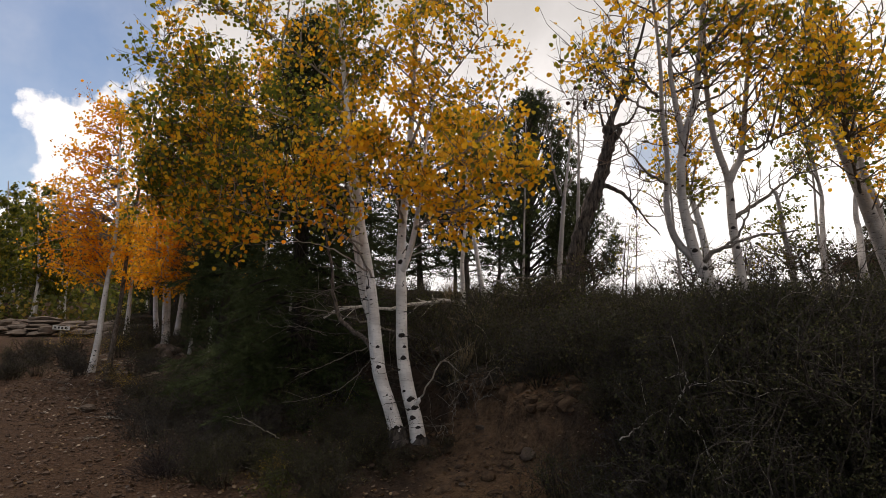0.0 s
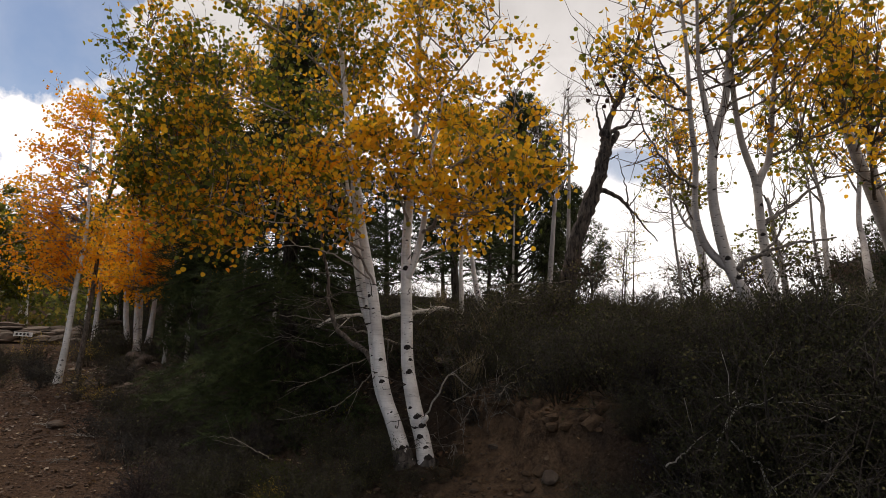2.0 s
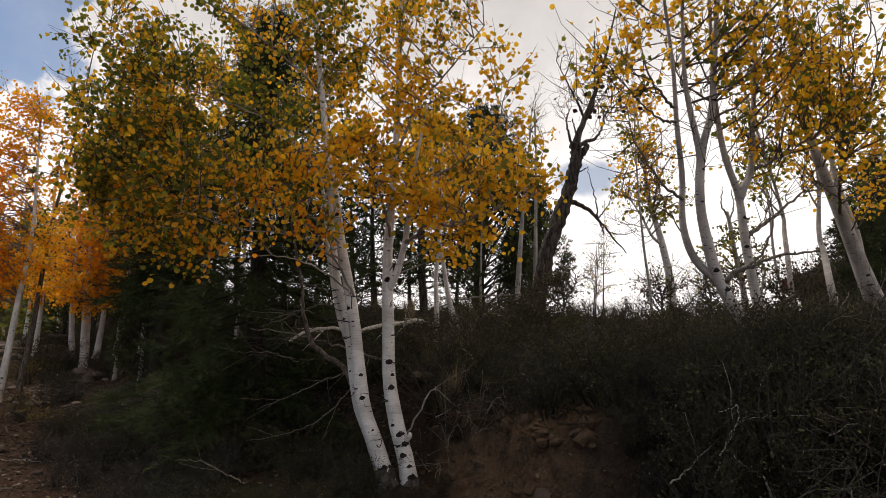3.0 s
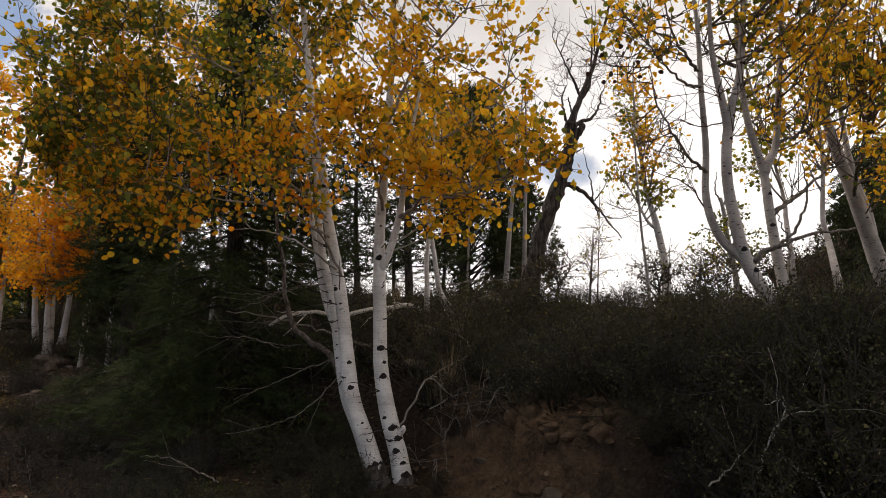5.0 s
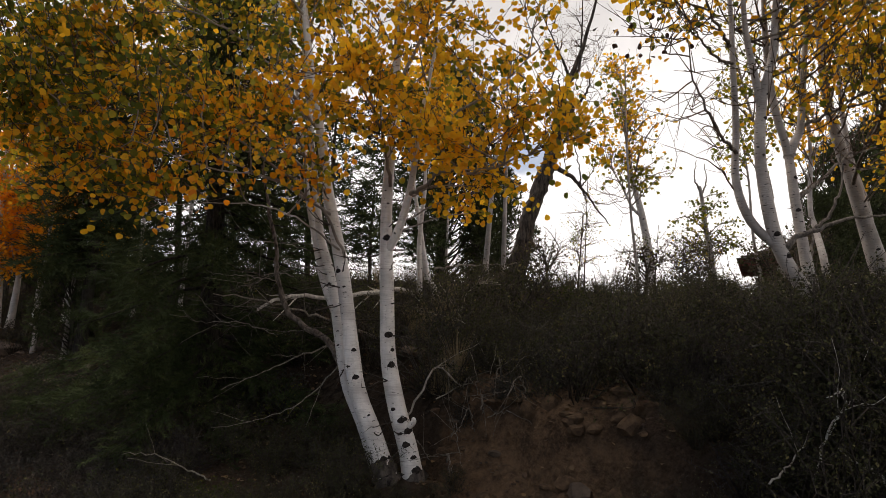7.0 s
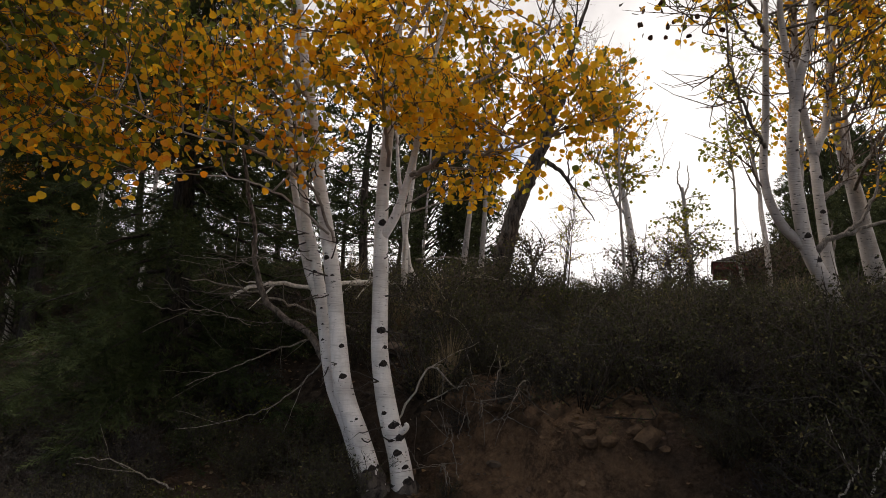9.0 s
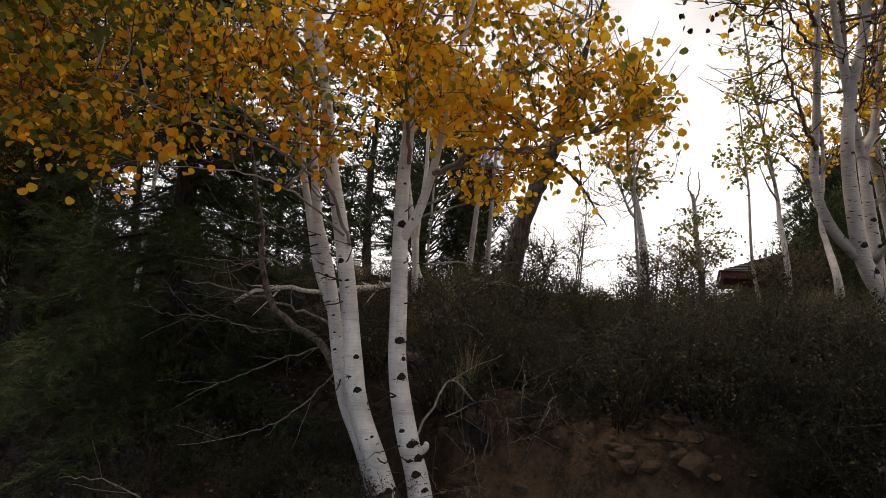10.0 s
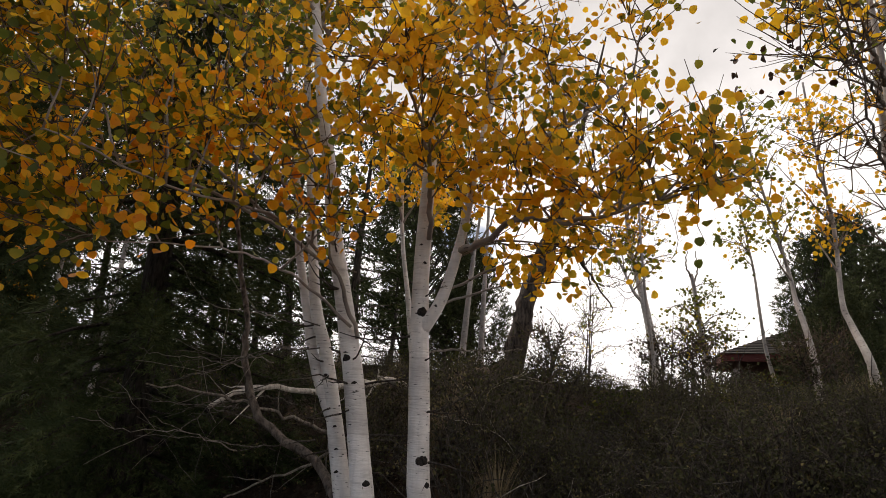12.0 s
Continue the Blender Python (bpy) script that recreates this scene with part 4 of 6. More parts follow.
aspen("slim rim aspen bending towards the road", [(5.08, 6.8, 1.95), (5.03, 6.8, 2.3), (5.25, 7.1, 2.75), (5.3, 7.2, 3.05), (5.47, 7.3, 3.99), (5.46, 7.4, 5.17), (5.4, 7.4, 6.0)], 0.05, 0.012, [((5.3, 7.3, 5.0), (0.7, 0.6, 0.7), 15), ((5.6, 7.2, 4.0), (0.6, 0.5, 0.4), 9)], LEAF_YELLOW, bark=BARK_SHADED, knots=4, seed=25, leaves_each=4, group=RIM)
aspen("thin crooked aspen on the rim", [(6.0, 8.75, 2.0), (5.9, 8.8, 2.6), (5.85, 8.8, 3.1), (5.92, 8.9, 3.8), (5.94, 9.0, 4.4), (5.8, 9.0, 5.4)], 0.03, 0.008, [((5.85, 8.9, 4.4), (0.5, 0.5, 0.7), 12)], LEAF_PALE, bark=BARK_SHADED, seed=26, leaves_each=4, group=RIM)
aspen("thin pale aspen on the slope behind the clump", [(0.27, 7.35, 1.45), (0.26, 7.3, 2.0), (0.25, 7.3, 2.36), (0.3, 7.3, 2.96), (0.3, 7.3, 3.4), (0.35, 7.3, 4.6)], 0.036, 0.012, [((0.35, 7.3, 4.0), (0.5, 0.5, 0.6), 10)], LEAF_YELLOW, knots=4, seed=27, group=RIM)
aspen("leaning pale aspen with a curved foot", [(0.72, 8.5, 1.85), (0.6, 8.5, 2.05), (0.55, 8.5, 2.3), (0.48, 8.5, 2.76), (0.37, 8.5, 3.46), (0.3, 8.5, 4.6)], 0.055, 0.014, [((0.4, 8.4, 4.4), (0.7, 0.6, 0.7), 12)], LEAF_YELLOW, knots=4, seed=28, group=RIM)
aspen("pole-straight thin aspen behind the rim", [(1.70, 12.07, 2.3), (1.73, 12.07, 3.4), (1.78, 12.1, 5.0), (1.8, 12.1, 6.2)], 0.028, 0.01, [((1.8, 12.1, 5.4), (0.5, 0.5, 0.8), 8)], LEAF_YELLOW, bark=BARK_SHADED, seed=29, group=RIM)
aspen("pole-straight aspen with dark specks", [(2.8, 11.85, 2.3), (2.84, 11.85, 3.8), (2.9, 11.9, 5.2), (2.9, 11.9, 6.6)], 0.055, 0.014, [((2.9, 11.9, 6.0), (0.6, 0.6, 0.8), 6)], LEAF_YELLOW, bark=BARK_SHADED, knots=4, seed=30, leaves_each=2, group=RIM)
aspen("bare white dead aspen with upright twigs", [(2.36, 11.6, 2.3), (2.38, 11.6, 2.7), (2.47, 11.6, 3.8), (2.52, 11.6, 4.3), (2.6, 11.6, 4.9), (2.75, 11.6, 6.4)], 0.07, 0.012, [((2.8, 11.6, 6.2), (0.5, 0.4, 0.9), 16), ((2.3, 11.6, 5.6), (0.35, 0.3, 0.7), 10)], None, bark=BARK_SHADED, knots=4, seed=31, leaves_each=0, twigs_each=8, limb_bark=GREY_WOOD, group=RIM,
      limbs=[([(2.5, 11.6, 4.2), (2.35, 11.6, 4.5), (2.25, 11.6, 5.2), (2.15, 11.6, 5.8)], 0.03, 0.008), ([(2.55, 11.6, 4.4), (2.85, 11.6, 4.9), (3.0, 11.6, 5.8)], 0.025, 0.006)])

# --- the dark leaning snag
aspen("dark rough-barked leaning dead tree with a broken crown", [(1.98, 9.0, 1.9), (2.07, 9.0, 2.5), (2.2, 9.0, 3.03), (2.39, 8.97, 3.54), (2.55, 8.95, 3.99), (2.63, 8.92, 4.3), (2.67, 8.9, 4.5), (2.66, 8.9, 4.72)], 0.12, 0.085,
      [((3.05, 9.0, 5.9), (0.3, 0.3, 0.5), 7), ((2.75, 9.0, 6.2), (0.4, 0.4, 0.5), 5)], None, bark=DARK_BARK, limb_bark=DARK_BARK, seed=33, leaves_each=0, twigs_each=5, name="dead_tree", flare=0.05, stout=0.014, lumps=0.16, sides=18, lift=0.12, clear=4.55, bare_crown=[((2.55, 9.0, 5.7), (0.35, 0.35, 0.6), 16), ((3.15, 9.0, 5.9), (0.35, 0.35, 0.7), 20), ((3.3, 9.0, 5.2), (0.3, 0.3, 0.4), 8)],
      limbs=[([(2.66, 8.9, 4.66), (2.74, 8.92, 4.95), (2.86, 8.95, 5.2), (3.08, 9.0, 5.72), (3.3, 9.0, 6.4), (3.5, 9.0, 7.2)], 0.062, 0.012), ([(2.7, 8.9, 4.68), (2.84, 8.92, 4.78), (2.98, 8.92, 4.82), (3.1, 8.92, 4.98), (3.2, 8.95, 5.3)], 0.04, 0.01), ([(2.84, 8.93, 5.15), (2.76, 8.95, 5.4), (2.62, 8.95, 5.7), (2.4, 8.95, 6.15)], 0.028, 0.006),
             ([(2.8, 8.93, 5.05), (2.98, 8.9, 5.4), (3.02, 8.88, 5.9), (3.05, 8.88, 6.7)], 0.03, 0.006), ([(2.6, 8.9, 4.68), (2.55, 8.88, 4.86), (2.52, 8.88, 5.1), (2.6, 8.9, 5.35)], 0.026, 0.006), ([(2.62, 8.9, 4.74), (2.66, 8.88, 4.9), (2.6, 8.86, 5.12)], 0.02, 0.008),
             ([(2.68, 8.9, 4.46), (2.77, 8.88, 4.58), (2.84, 8.87, 4.7)], 0.06, 0.045), ([(2.62, 8.88, 4.2), (2.74, 8.84, 4.28), (2.84, 8.82, 4.32)], 0.014, 0.005),
             ([(2.52, 8.95, 3.78), (2.68, 8.95, 3.75), (2.86, 8.95, 3.66), (3.02, 8.95, 3.5), (3.18, 8.95, 3.3), (3.45, 8.95, 2.98)], 0.045, 0.008), ([(3.0, 8.95, 3.52), (2.98, 8.93, 3.8), (2.9, 8.92, 4.1), (2.84, 8.92, 4.4)], 0.014, 0.003), ([(3.0, 8.95, 3.52), (3.14, 8.93, 3.7), (3.28, 8.92, 4.0)], 0.012, 0.003), ([(3.18, 8.95, 3.3), (3.4, 8.93, 3.28), (3.65, 8.92, 3.34)], 0.012, 0.003), ([(3.03, 8.95, 3.48), (3.07, 8.94, 3.34), (3.07, 8.94, 3.26)], 0.016, 0.006)])

# --- the orange aspens beside the road
ORANGE = "orange aspens beside the road"
aspen("roadside aspen with fiery orange leaves", [(-6.02, 10.0, 0.62), (-5.95, 10.0, 1.2), (-5.88, 10.0, 2.2), (-5.8, 10.0, 3.2), (-5.85, 10.0, 4.4), (-5.9, 10.0, 5.3)], 0.064, 0.008,
      [((-6.5, 10.0, 3.3), (1.1, 0.9, 0.75), 22), ((-6.2, 10.0, 4.4), (0.9, 0.8, 0.7), 20), ((-6.3, 10.0, 2.7), (0.9, 0.8, 0.4), 12), ((-5.6, 10.1, 3.2), (0.6, 0.8, 0.7), 12), ((-6.6, 9.8, 2.5), (0.8, 0.6, 0.3), 9), ((-6.1, 10.0, 5.2), (0.7, 0.7, 0.6), 16), ((-7.1, 10.1, 2.95), (0.8, 0.7, 0.5), 14), ((-7.0, 10.1, 3.9), (0.6, 0.6, 0.5), 10)], LEAF_FLAME, knots=5, seed=41, clear=2.1, stout=0.009, size=0.05, leaves_each=9, group=ORANGE, plain=True)
aspen("bare brown leaning dead aspen", [(-6.0, 10.5, 0.7), (-5.9, 10.5, 1.8), (-5.8, 10.5, 3.4), (-5.6, 10.5, 5.0), (-5.45, 10.5, 6.6)], 0.05, 0.008, [((-5.6, 10.5, 5.4), (0.6, 0.5, 1.1), 14)], None, bark=BROWN_BARK, limb_bark=GREY_WOOD, seed=42, leaves_each=0, group=ORANGE)
for seed, x, y, lean, tall, crown_at in ((43, -6.22, 13.0, -0.06, 5.2, 3.2), (44, -6.44, 14.0, 0.06, 5.0, 3.3), (45, -5.75, 13.3, 0.05, 5.4, 3.5), (49, -6.38, 13.4, -0.02, 5.0, 3.3), (48, -5.0, 12.6, 0.05, 4.6, 3.2), (46, -8.75, 16.0, 0.02, 5.2, 3.4), (47, -7.0, 14.2, -0.1, 5.0, 3.6)):
    z = float(ground_height(x, y))
    aspen("white-trunked aspen with rust and orange leaves", [(x, y, z), (x + lean, y, z + 0.8), (x + 1.6 * lean, y, z + 2.0), (x + 2.2 * lean, y, z + tall)], 0.075, 0.02,
          [((x + 0.3, y - 0.5, z + crown_at - 1.75), (1.3, 1.0, 0.5), 20), ((x + 0.2, y - 0.3, z + crown_at - 0.8), (1.3, 1.0, 0.7), 22), ((x + 0.2, y, z + crown_at + 0.5), (1.0, 0.9, 0.8), 18)], LEAF_FLAME, knots=4, seed=seed, clear=z + 1.25, stout=0.009, size=0.06, leaves_each=7, group=ORANGE, plain=True)

# --- behind the clump: yellow-green aspens closing the gap
for seed, x, y, tall in ((51, -3.5, 11.0, 5.8), (52, -2.6, 9.8, 5.8), (53, -4.6, 12.0, 6.2), (54, -5.3, 13.4, 6.4), (55, -5.0, 11.5, 5.8), (56, -4.25, 10.6, 5.8)):
    z = float(ground_height(x, y))
    aspen("aspen with shade-darkened stem and green and gold leaves", [(x, y, z), (x + 0.06, y, z + 1.5), (x + 0.1, y, z + 3.0), (x + 0.05, y, z + tall)], 0.034, 0.011,
          [((x, y - 0.3, z + 3.2), (1.0, 0.8, 0.8), 20), ((x, y, z + 4.4), (0.9, 0.8, 0.8), 18), ((x, y, z + 5.2), (0.6, 0.6, 0.6), 10)], LEAF_PALE if seed in (52, 55, 56) else LEAF_YELLOW, bark=BARK_SHADED, knots=3, seed=seed, size=0.05, group="aspens behind the clump")


def far_aspen(seed, at):
    x, y, z = at
    return aspen("far white-stemmed aspen with dark green leaves", [(x, y, z), (x + 0.1, y, z + 2.0), (x + 0.3 * math.sin(seed), y, z + 5.2)], 0.085, 0.02,
                 [((x, y, z + 2.6), (1.3, 1.3, 1.2), 26), ((x, y, z + 4.2), (1.0, 1.0, 1.2), 22)], LEAF_WOODS, seed=seed, size=0.12, leaves_each=9, twigs_each=4, group="far aspen wood", sides=7, knots=0, plain=True)


r = random.Random(5)
models = [far_aspen(61 + k, on_ground(-15.0 - 2.2 * k, 21.0 + 1.3 * k)) for k in range(3)]
for k in range(150):
    a, s = 17.5 + 34 * r.random() ** 1.6, r.uniform(-16, 13)
    if s > 3 or -5.4 < s < -1.4 and a < 19:
        continue
    x, y = -0.1 - 0.57 * a + 0.82 * s, 4.7 + 0.82 * a + 0.57 * s
    copy_thing(models[k % 3], Matrix.Translation(on_ground(x, y, 0.1)) @ Matrix.Rotation(r.uniform(0, 6.3), 4, "Z") @ Matrix.Scale(r.uniform(0.6, 0.85), 4))


# the leafy undergrowth of the hill
n = 52000
a, s = 18.5 + 34 * rng.random(n) ** 1.5, rng.uniform(-18, 13, n)
keep = (s < 3) & ~((-5.4 < s) & (s < -1.4) & (a < 19.5))
a, s = a[keep], s[keep]
ux, uy = -0.1 - 0.57 * a + 0.82 * s, 4.7 + 0.82 * a + 0.57 * s
soup = Soup()
scatter_leaves(soup, np.stack([ux, uy, ground_height(ux, uy) + 1.3 * rng.random(len(a)) ** 1.5], -1), rng.uniform(0.08, 0.2, len(a)), (ROUND_V, SLIM_F), droop=-0.2)
LEAF_UNDER = leaf_paint("undergrowth_leaf", ((0.1, (0.05, 0.065, 0.02)), (0.6, (0.12, 0.13, 0.03)), (0.95, (0.30, 0.21, 0.04))), scale=0.4)
tagged(part("undergrowth", soup, LEAF_UNDER, None), "green and yellowing undergrowth below the far aspens", "undergrowth", kind="stuff")

# ---------------------------------------------------------------- conifers


def tuft(n=12, spread=0.55, length=0.045, half=0.0045):
    """One twig of needles along +y: thin triangles."""
    t = np.linspace(0, 1, n)
    a = np.arange(n) * 2.4
    v, f = [], []
    for k in range(n):
        foot = np.array((0, t[k] * 0.1, 0))
        out = unit((math.cos(a[k]) * spread, 0.75, math.sin(a[k]) * spread)) * length
        w = np.cross(out, (0.3, 0.2, 1.0))
        w = unit(w) * half
        v += [foot - w, foot + w, foot + out]
        f.append((3 * k, 3 * k + 1, 3 * k + 2))
    return np.array(v), np.array(f)


def conifer(label, base, tall, reach, branches, foot=0.1, droop=0.35, shape=0.8, seed=1, needles=None, bark=None, twigs=15, thick=0.09, size=1.0, group="", name="fir_tree", upright=0.0, fine=(12, 0.0045), thin=None):
    rs = np.random.default_rng(seed)
    base = np.asarray(base, float)
    tree = thing(name, tuple(base), label, "tree", group)
    n = 24
    u = np.linspace(0, 1, n)
    line = base + np.stack([0.05 * np.sin(u * 5 + seed), 0.05 * np.cos(u * 4), u * tall], -1)
    s = Soup()
    tube(s, np.vstack([line[0] - (0, 0, 0.25), line]), np.r_[thick * 1.15, thick * (1 - u) ** 0.8 + 0.01], 12, 0.03)
    part("trunk", s, bark or DARK_BARK, tree)
    wood, green = Soup(), Soup()
    at, along = [], []
    for k in range(branches):
        h = foot + (1 - foot) * (k + rs.uniform()) / branches
        if thin and thin[0] < h * tall < thin[1] and rs.uniform() > thin[2]:
            continue
        ang = k * 2.4 + rs.uniform(-0.5, 0.5)
        span = reach * (1 - h) ** shape * rs.uniform(0.65, 1.1) + 0.12
        flat = np.array((math.cos(ang), math.sin(ang), 0))
        start = base + (0, 0, h * tall)
        w = np.linspace(0, 1, 9)
        drop = -droop * span * (w**1.4) + (0.25 * droop + upright) * span * w**3
        pts = start + flat * (w * span)[:, None] + np.stack([0 * w, 0 * w, drop], -1) + rs.normal(size=(9, 3)) * 0.02 * w[:, None]
        tube(wood, pts[::2], (0.016 * span**0.6 * (1 - w) + 0.003)[::2], 4 if name == "fir_tree" else 3)
        m = int(twigs * (0.5 + span) * (1.5 if thin and h * tall < thin[0] else 1))
        for _ in range(m):
            q = rs.uniform(0.15, 1.0)
            p = pts[int(q * 8)] + rs.normal(size=3) * 0.03
            side = np.cross(flat, (0, 0, 1)) * rs.choice((-1, 1))
            out = unit(flat * rs.uniform(0.3, 1.0) + side * rs.uniform(0.1, 1.0) + (0, 0, rs.normal() * 0.25 - droop * 0.5 + upright))
            reachy = rs.uniform(0.10, 0.34) * size
            steps = max(2, int(reachy / 0.06))
            for st in range(steps):
                at.append(p + out * reachy * st / steps)
                along.append(unit(out + rs.normal(size=3) * 0.35))
    at, along = np.array(at), np.array(along)
    v0, f0 = tuft(fine[0], half=fine[1])
    v0 = v0 * size
    side = unit(np.cross(along, rs.normal(size=along.shape)))
    up = np.cross(side, along)
    v = at[:, None] + v0[None, :, :1] * side[:, None] + v0[None, :, 1:2] * along[:, None] + v0[None, :, 2:] * up[:, None]
    f = (np.arange(len(at))[:, None, None] * len(v0) + f0[None]).reshape(-1, 3)
    green.add(v.reshape(-1, 3), f)
    part("branchwork", wood, bark or BROWN_BARK, tree, kind="stuff")
    part("crown", green, needles or NEEDLE, tree, kind="stuff")
    return tree


def bushy_conifer(label, base, tall, reach, clumps, seed, group="dark junipers"):
    """A juniper: ascending limbs that each carry an uneven clump of scaly foliage."""
    rs = np.random.default_rng(seed)
    base = np.asarray(base, float)
    tree = thing("juniper", tuple(base), label, "tree", group)
    u = np.linspace(0, 1, 20)
    line = base + np.stack([0.12 * np.sin(u * 5 + seed), 0.1 * np.cos(u * 4), u * tall * 0.93], -1)
    s = Soup()
    tube(s, np.vstack([line[0] - (0, 0, 0.25), line]), np.r_[0.15, 0.13 * (1 - u) ** 0.8 + 0.012], 10, 0.06)
    part("trunk", s, DARK_BARK, tree)
    wood, green = Soup(), Soup()
    at, along = [], []
    bulge = rs.uniform(0.72, 1.2, 7)
    for k in range(clumps):
        h = 0.14 + 0.84 * ((k + rs.uniform()) / clumps) ** 0.9
        ang = k * 2.4 + rs.uniform(-0.5, 0.5)
        span = reach * (1 - h**2.2) ** 0.6 * bulge[int(ang * 1.1 + h * 5) % 7] * rs.uniform(0.45, 1.0)
        centre = base + (math.cos(ang) * span, math.sin(ang) * span, h * tall)
        start = line[int(max(0.0, h - 0.16) * 19)]
        mid = 0.5 * (start + centre) + (0, 0, -0.08 * span)
        tube(wood, curve([start, mid, centre], 5), np.linspace(0.028, 0.006, 5), 4)
        size = rs.uniform(0.2, 0.4) * (1.15 - 0.55 * h)
        m = int(180 * size)
        p = unit(rs.normal(size=(m, 3))) * rs.uniform(0.25, 1.0, (m, 1)) ** 0.6 * (size, size, 0.8 * size)
        at.append(centre + p)
        along.append(unit(p / size + rs.normal(size=(m, 3)) * 0.45 + (0, 0, 0.45)))
    at, along = np.vstack(at), np.vstack(along)
    v0, f0 = tuft(6, spread=0.5, length=0.11, half=0.012)
    side = unit(np.cross(along, rs.normal(size=along.shape)))
    up = np.cross(side, along)
    v = at[:, None] + v0[None, :, :1] * side[:, None] + v0[None, :, 1:2] * along[:, None] + v0[None, :, 2:] * up[:, None]
    green.add(v.reshape(-1, 3), (np.arange(len(at))[:, None, None] * len(v0) + f0[None]).reshape(-1, 3))
    part("branchwork", wood, DARK_BARK, tree, kind="stuff")
    part("crown", green, JUNIPER_LEAF, tree, kind="stuff")
    return tree


pinyon = conifer("open dark conifer with sky between its boughs", on_ground(0.45, 11.2), 3.9, 1.05, 48, foot=0.13, droop=0.05, shape=0.45, seed=9, twigs=5, size=1.7, fine=(5, 0.010), name="pinyon", group="open dark conifers", upright=0.15, thick=0.07)
for x, y, k in ((-0.5, 11.8, 0.85), (-1.6, 12.2, 0.7), (0.3, 12.6, 0.55), (-3.2, 12.4, 0.9), (-2.3, 12.8, 0.8), (-0.95, 12.5, 0.72), (-4.3, 12.6, 0.85), (-6.2, 15.5, 0.8), (-7.6, 16.4, 0.8), (-5.3, 14.4, 0.8), (-8.8, 17.4, 0.85), (1.15, 11.6, 0.5)):
    copy_thing(pinyon, Matrix.Translation(on_ground(x, y)) @ Matrix.Rotation(x * 2.1, 4, "Z") @ Matrix.Scale(k, 4))
conifer("dark green fir with drooping lower branches", (-1.78, 7.3, float(ground_height(-1.78, 7.3))), 5.0, 1.72, 116, foot=0.02, droop=0.42, seed=3, twigs=42, thick=0.11, size=1.0, fine=(10, 0.0038), bark=FIR_WOOD, thin=(1.05, 2.2, 0.62))
conifer("slim dark fir behind the green aspen crown", on_ground(-3.9, 10.2), 4.7, 0.9, 64, foot=0.28, droop=0.3, shape=0.6, seed=12, twigs=20, thick=0.08, size=1.3, fine=(7, 0.007), bark=FIR_WOOD)
juniper = bushy_conifer("dense dark juniper with an uneven rounded crown", on_ground(2.1, 13.6), 5.0, 1.35, 105, 4)
for x, y, k in ((3.5, 14.0, 0.6), (2.7, 13.3, 0.4), (6.7, 8.25, 0.36), (7.7, 8.8, 0.4), (10.2, 11.0, 0.8), (11.6, 11.4, 0.95), (9.6, 9.4, 0.62), (8.6, 8.3, 0.5), (-5.0, 15.6, 0.6), (-7.6, 17.6, 0.55), (-4.2, 10.6, 0.4)):
    copy_thing(juniper, Matrix.Translation(on_ground(x, y)) @ Matrix.Rotation(x * 2.1, 4, "Z") @ Matrix.Scale(k, 4))

# ---------------------------------------------------------------- shrubs, dead wood and stones


def shrub(label, category, seed, leaf, stems=26, tall=0.75, wide=0.5, leaves=26, size=0.02, name="shrub", stem_paint=None, bloom=None):
    """A low shrub at the origin: many thin forked stems with small leaves."""
    rs = np.random.default_rng(seed)
    plant = thing(name, (0, 0, 0), label, category, "shrubs on the bank")
    wood, green, at = Soup(), Soup(), []
    tips = []
    for k in range(stems):
        ang, lean = rs.uniform(0, 6.28), rs.uniform(0.15, 1.35)
        top = np.array((math.cos(ang) * lean * wide, math.sin(ang) * lean * wide, tall * rs.uniform(0.5, 1.0) * (1 - 0.33 * lean**2)))
        foot = top * (0.12, 0.12, 0)
        mid = foot + (top - foot) * 0.5 + rs.normal(size=3) * 0.11 + (0, 0, 0.1 * tall)
        pts = curve([foot - (0, 0, 0.06), mid, top], 6)
        pts[2:] += rs.normal(size=(4, 3)) * 0.022
        tube(wood, pts[[0, 2, 3, 4, 5]], [0.007, 0.0048, 0.0038, 0.0028, 0.0016], 3)
        tips.append(top)
        for _ in range(8):
            u = rs.uniform(0.25, 1.0)
            p = pts[int(u * 5)]
            out = unit((top - foot) * 0.45 + rs.normal(size=3) * 0.8)
            span = rs.uniform(0.08, 0.24)
            spike(wood, p, p + out * span, 0.0022)
            m = rs.poisson(leaves / 8)
            at.append(p + out * span * rs.uniform(0.1, 1.1, (m, 1)) + rs.normal(size=(m, 3)) * 0.018)
    at = np.vstack(at)
    scatter_leaves(green, at, size * rs.uniform(0.6, 1.3, len(at)), (SLIM_V * (1.35, 1, 1), SLIM_F), droop=-0.3)
    part("stemwork", wood, stem_paint or STEM, plant, kind="stuff")
    part("foliage", green, leaf, plant, kind="stuff")
    if bloom:
        heads = Soup()
        spots = np.vstack([t + rs.normal(size=(26, 3)) * 0.05 for t in tips])
        scatter_leaves(heads, spots, 0.013, (SLIM_V * (2, 1, 1), SLIM_F), droop=-0.8)
        part("bloom", heads, bloom, plant, "small yellow flower heads", kind="stuff")
    return plant


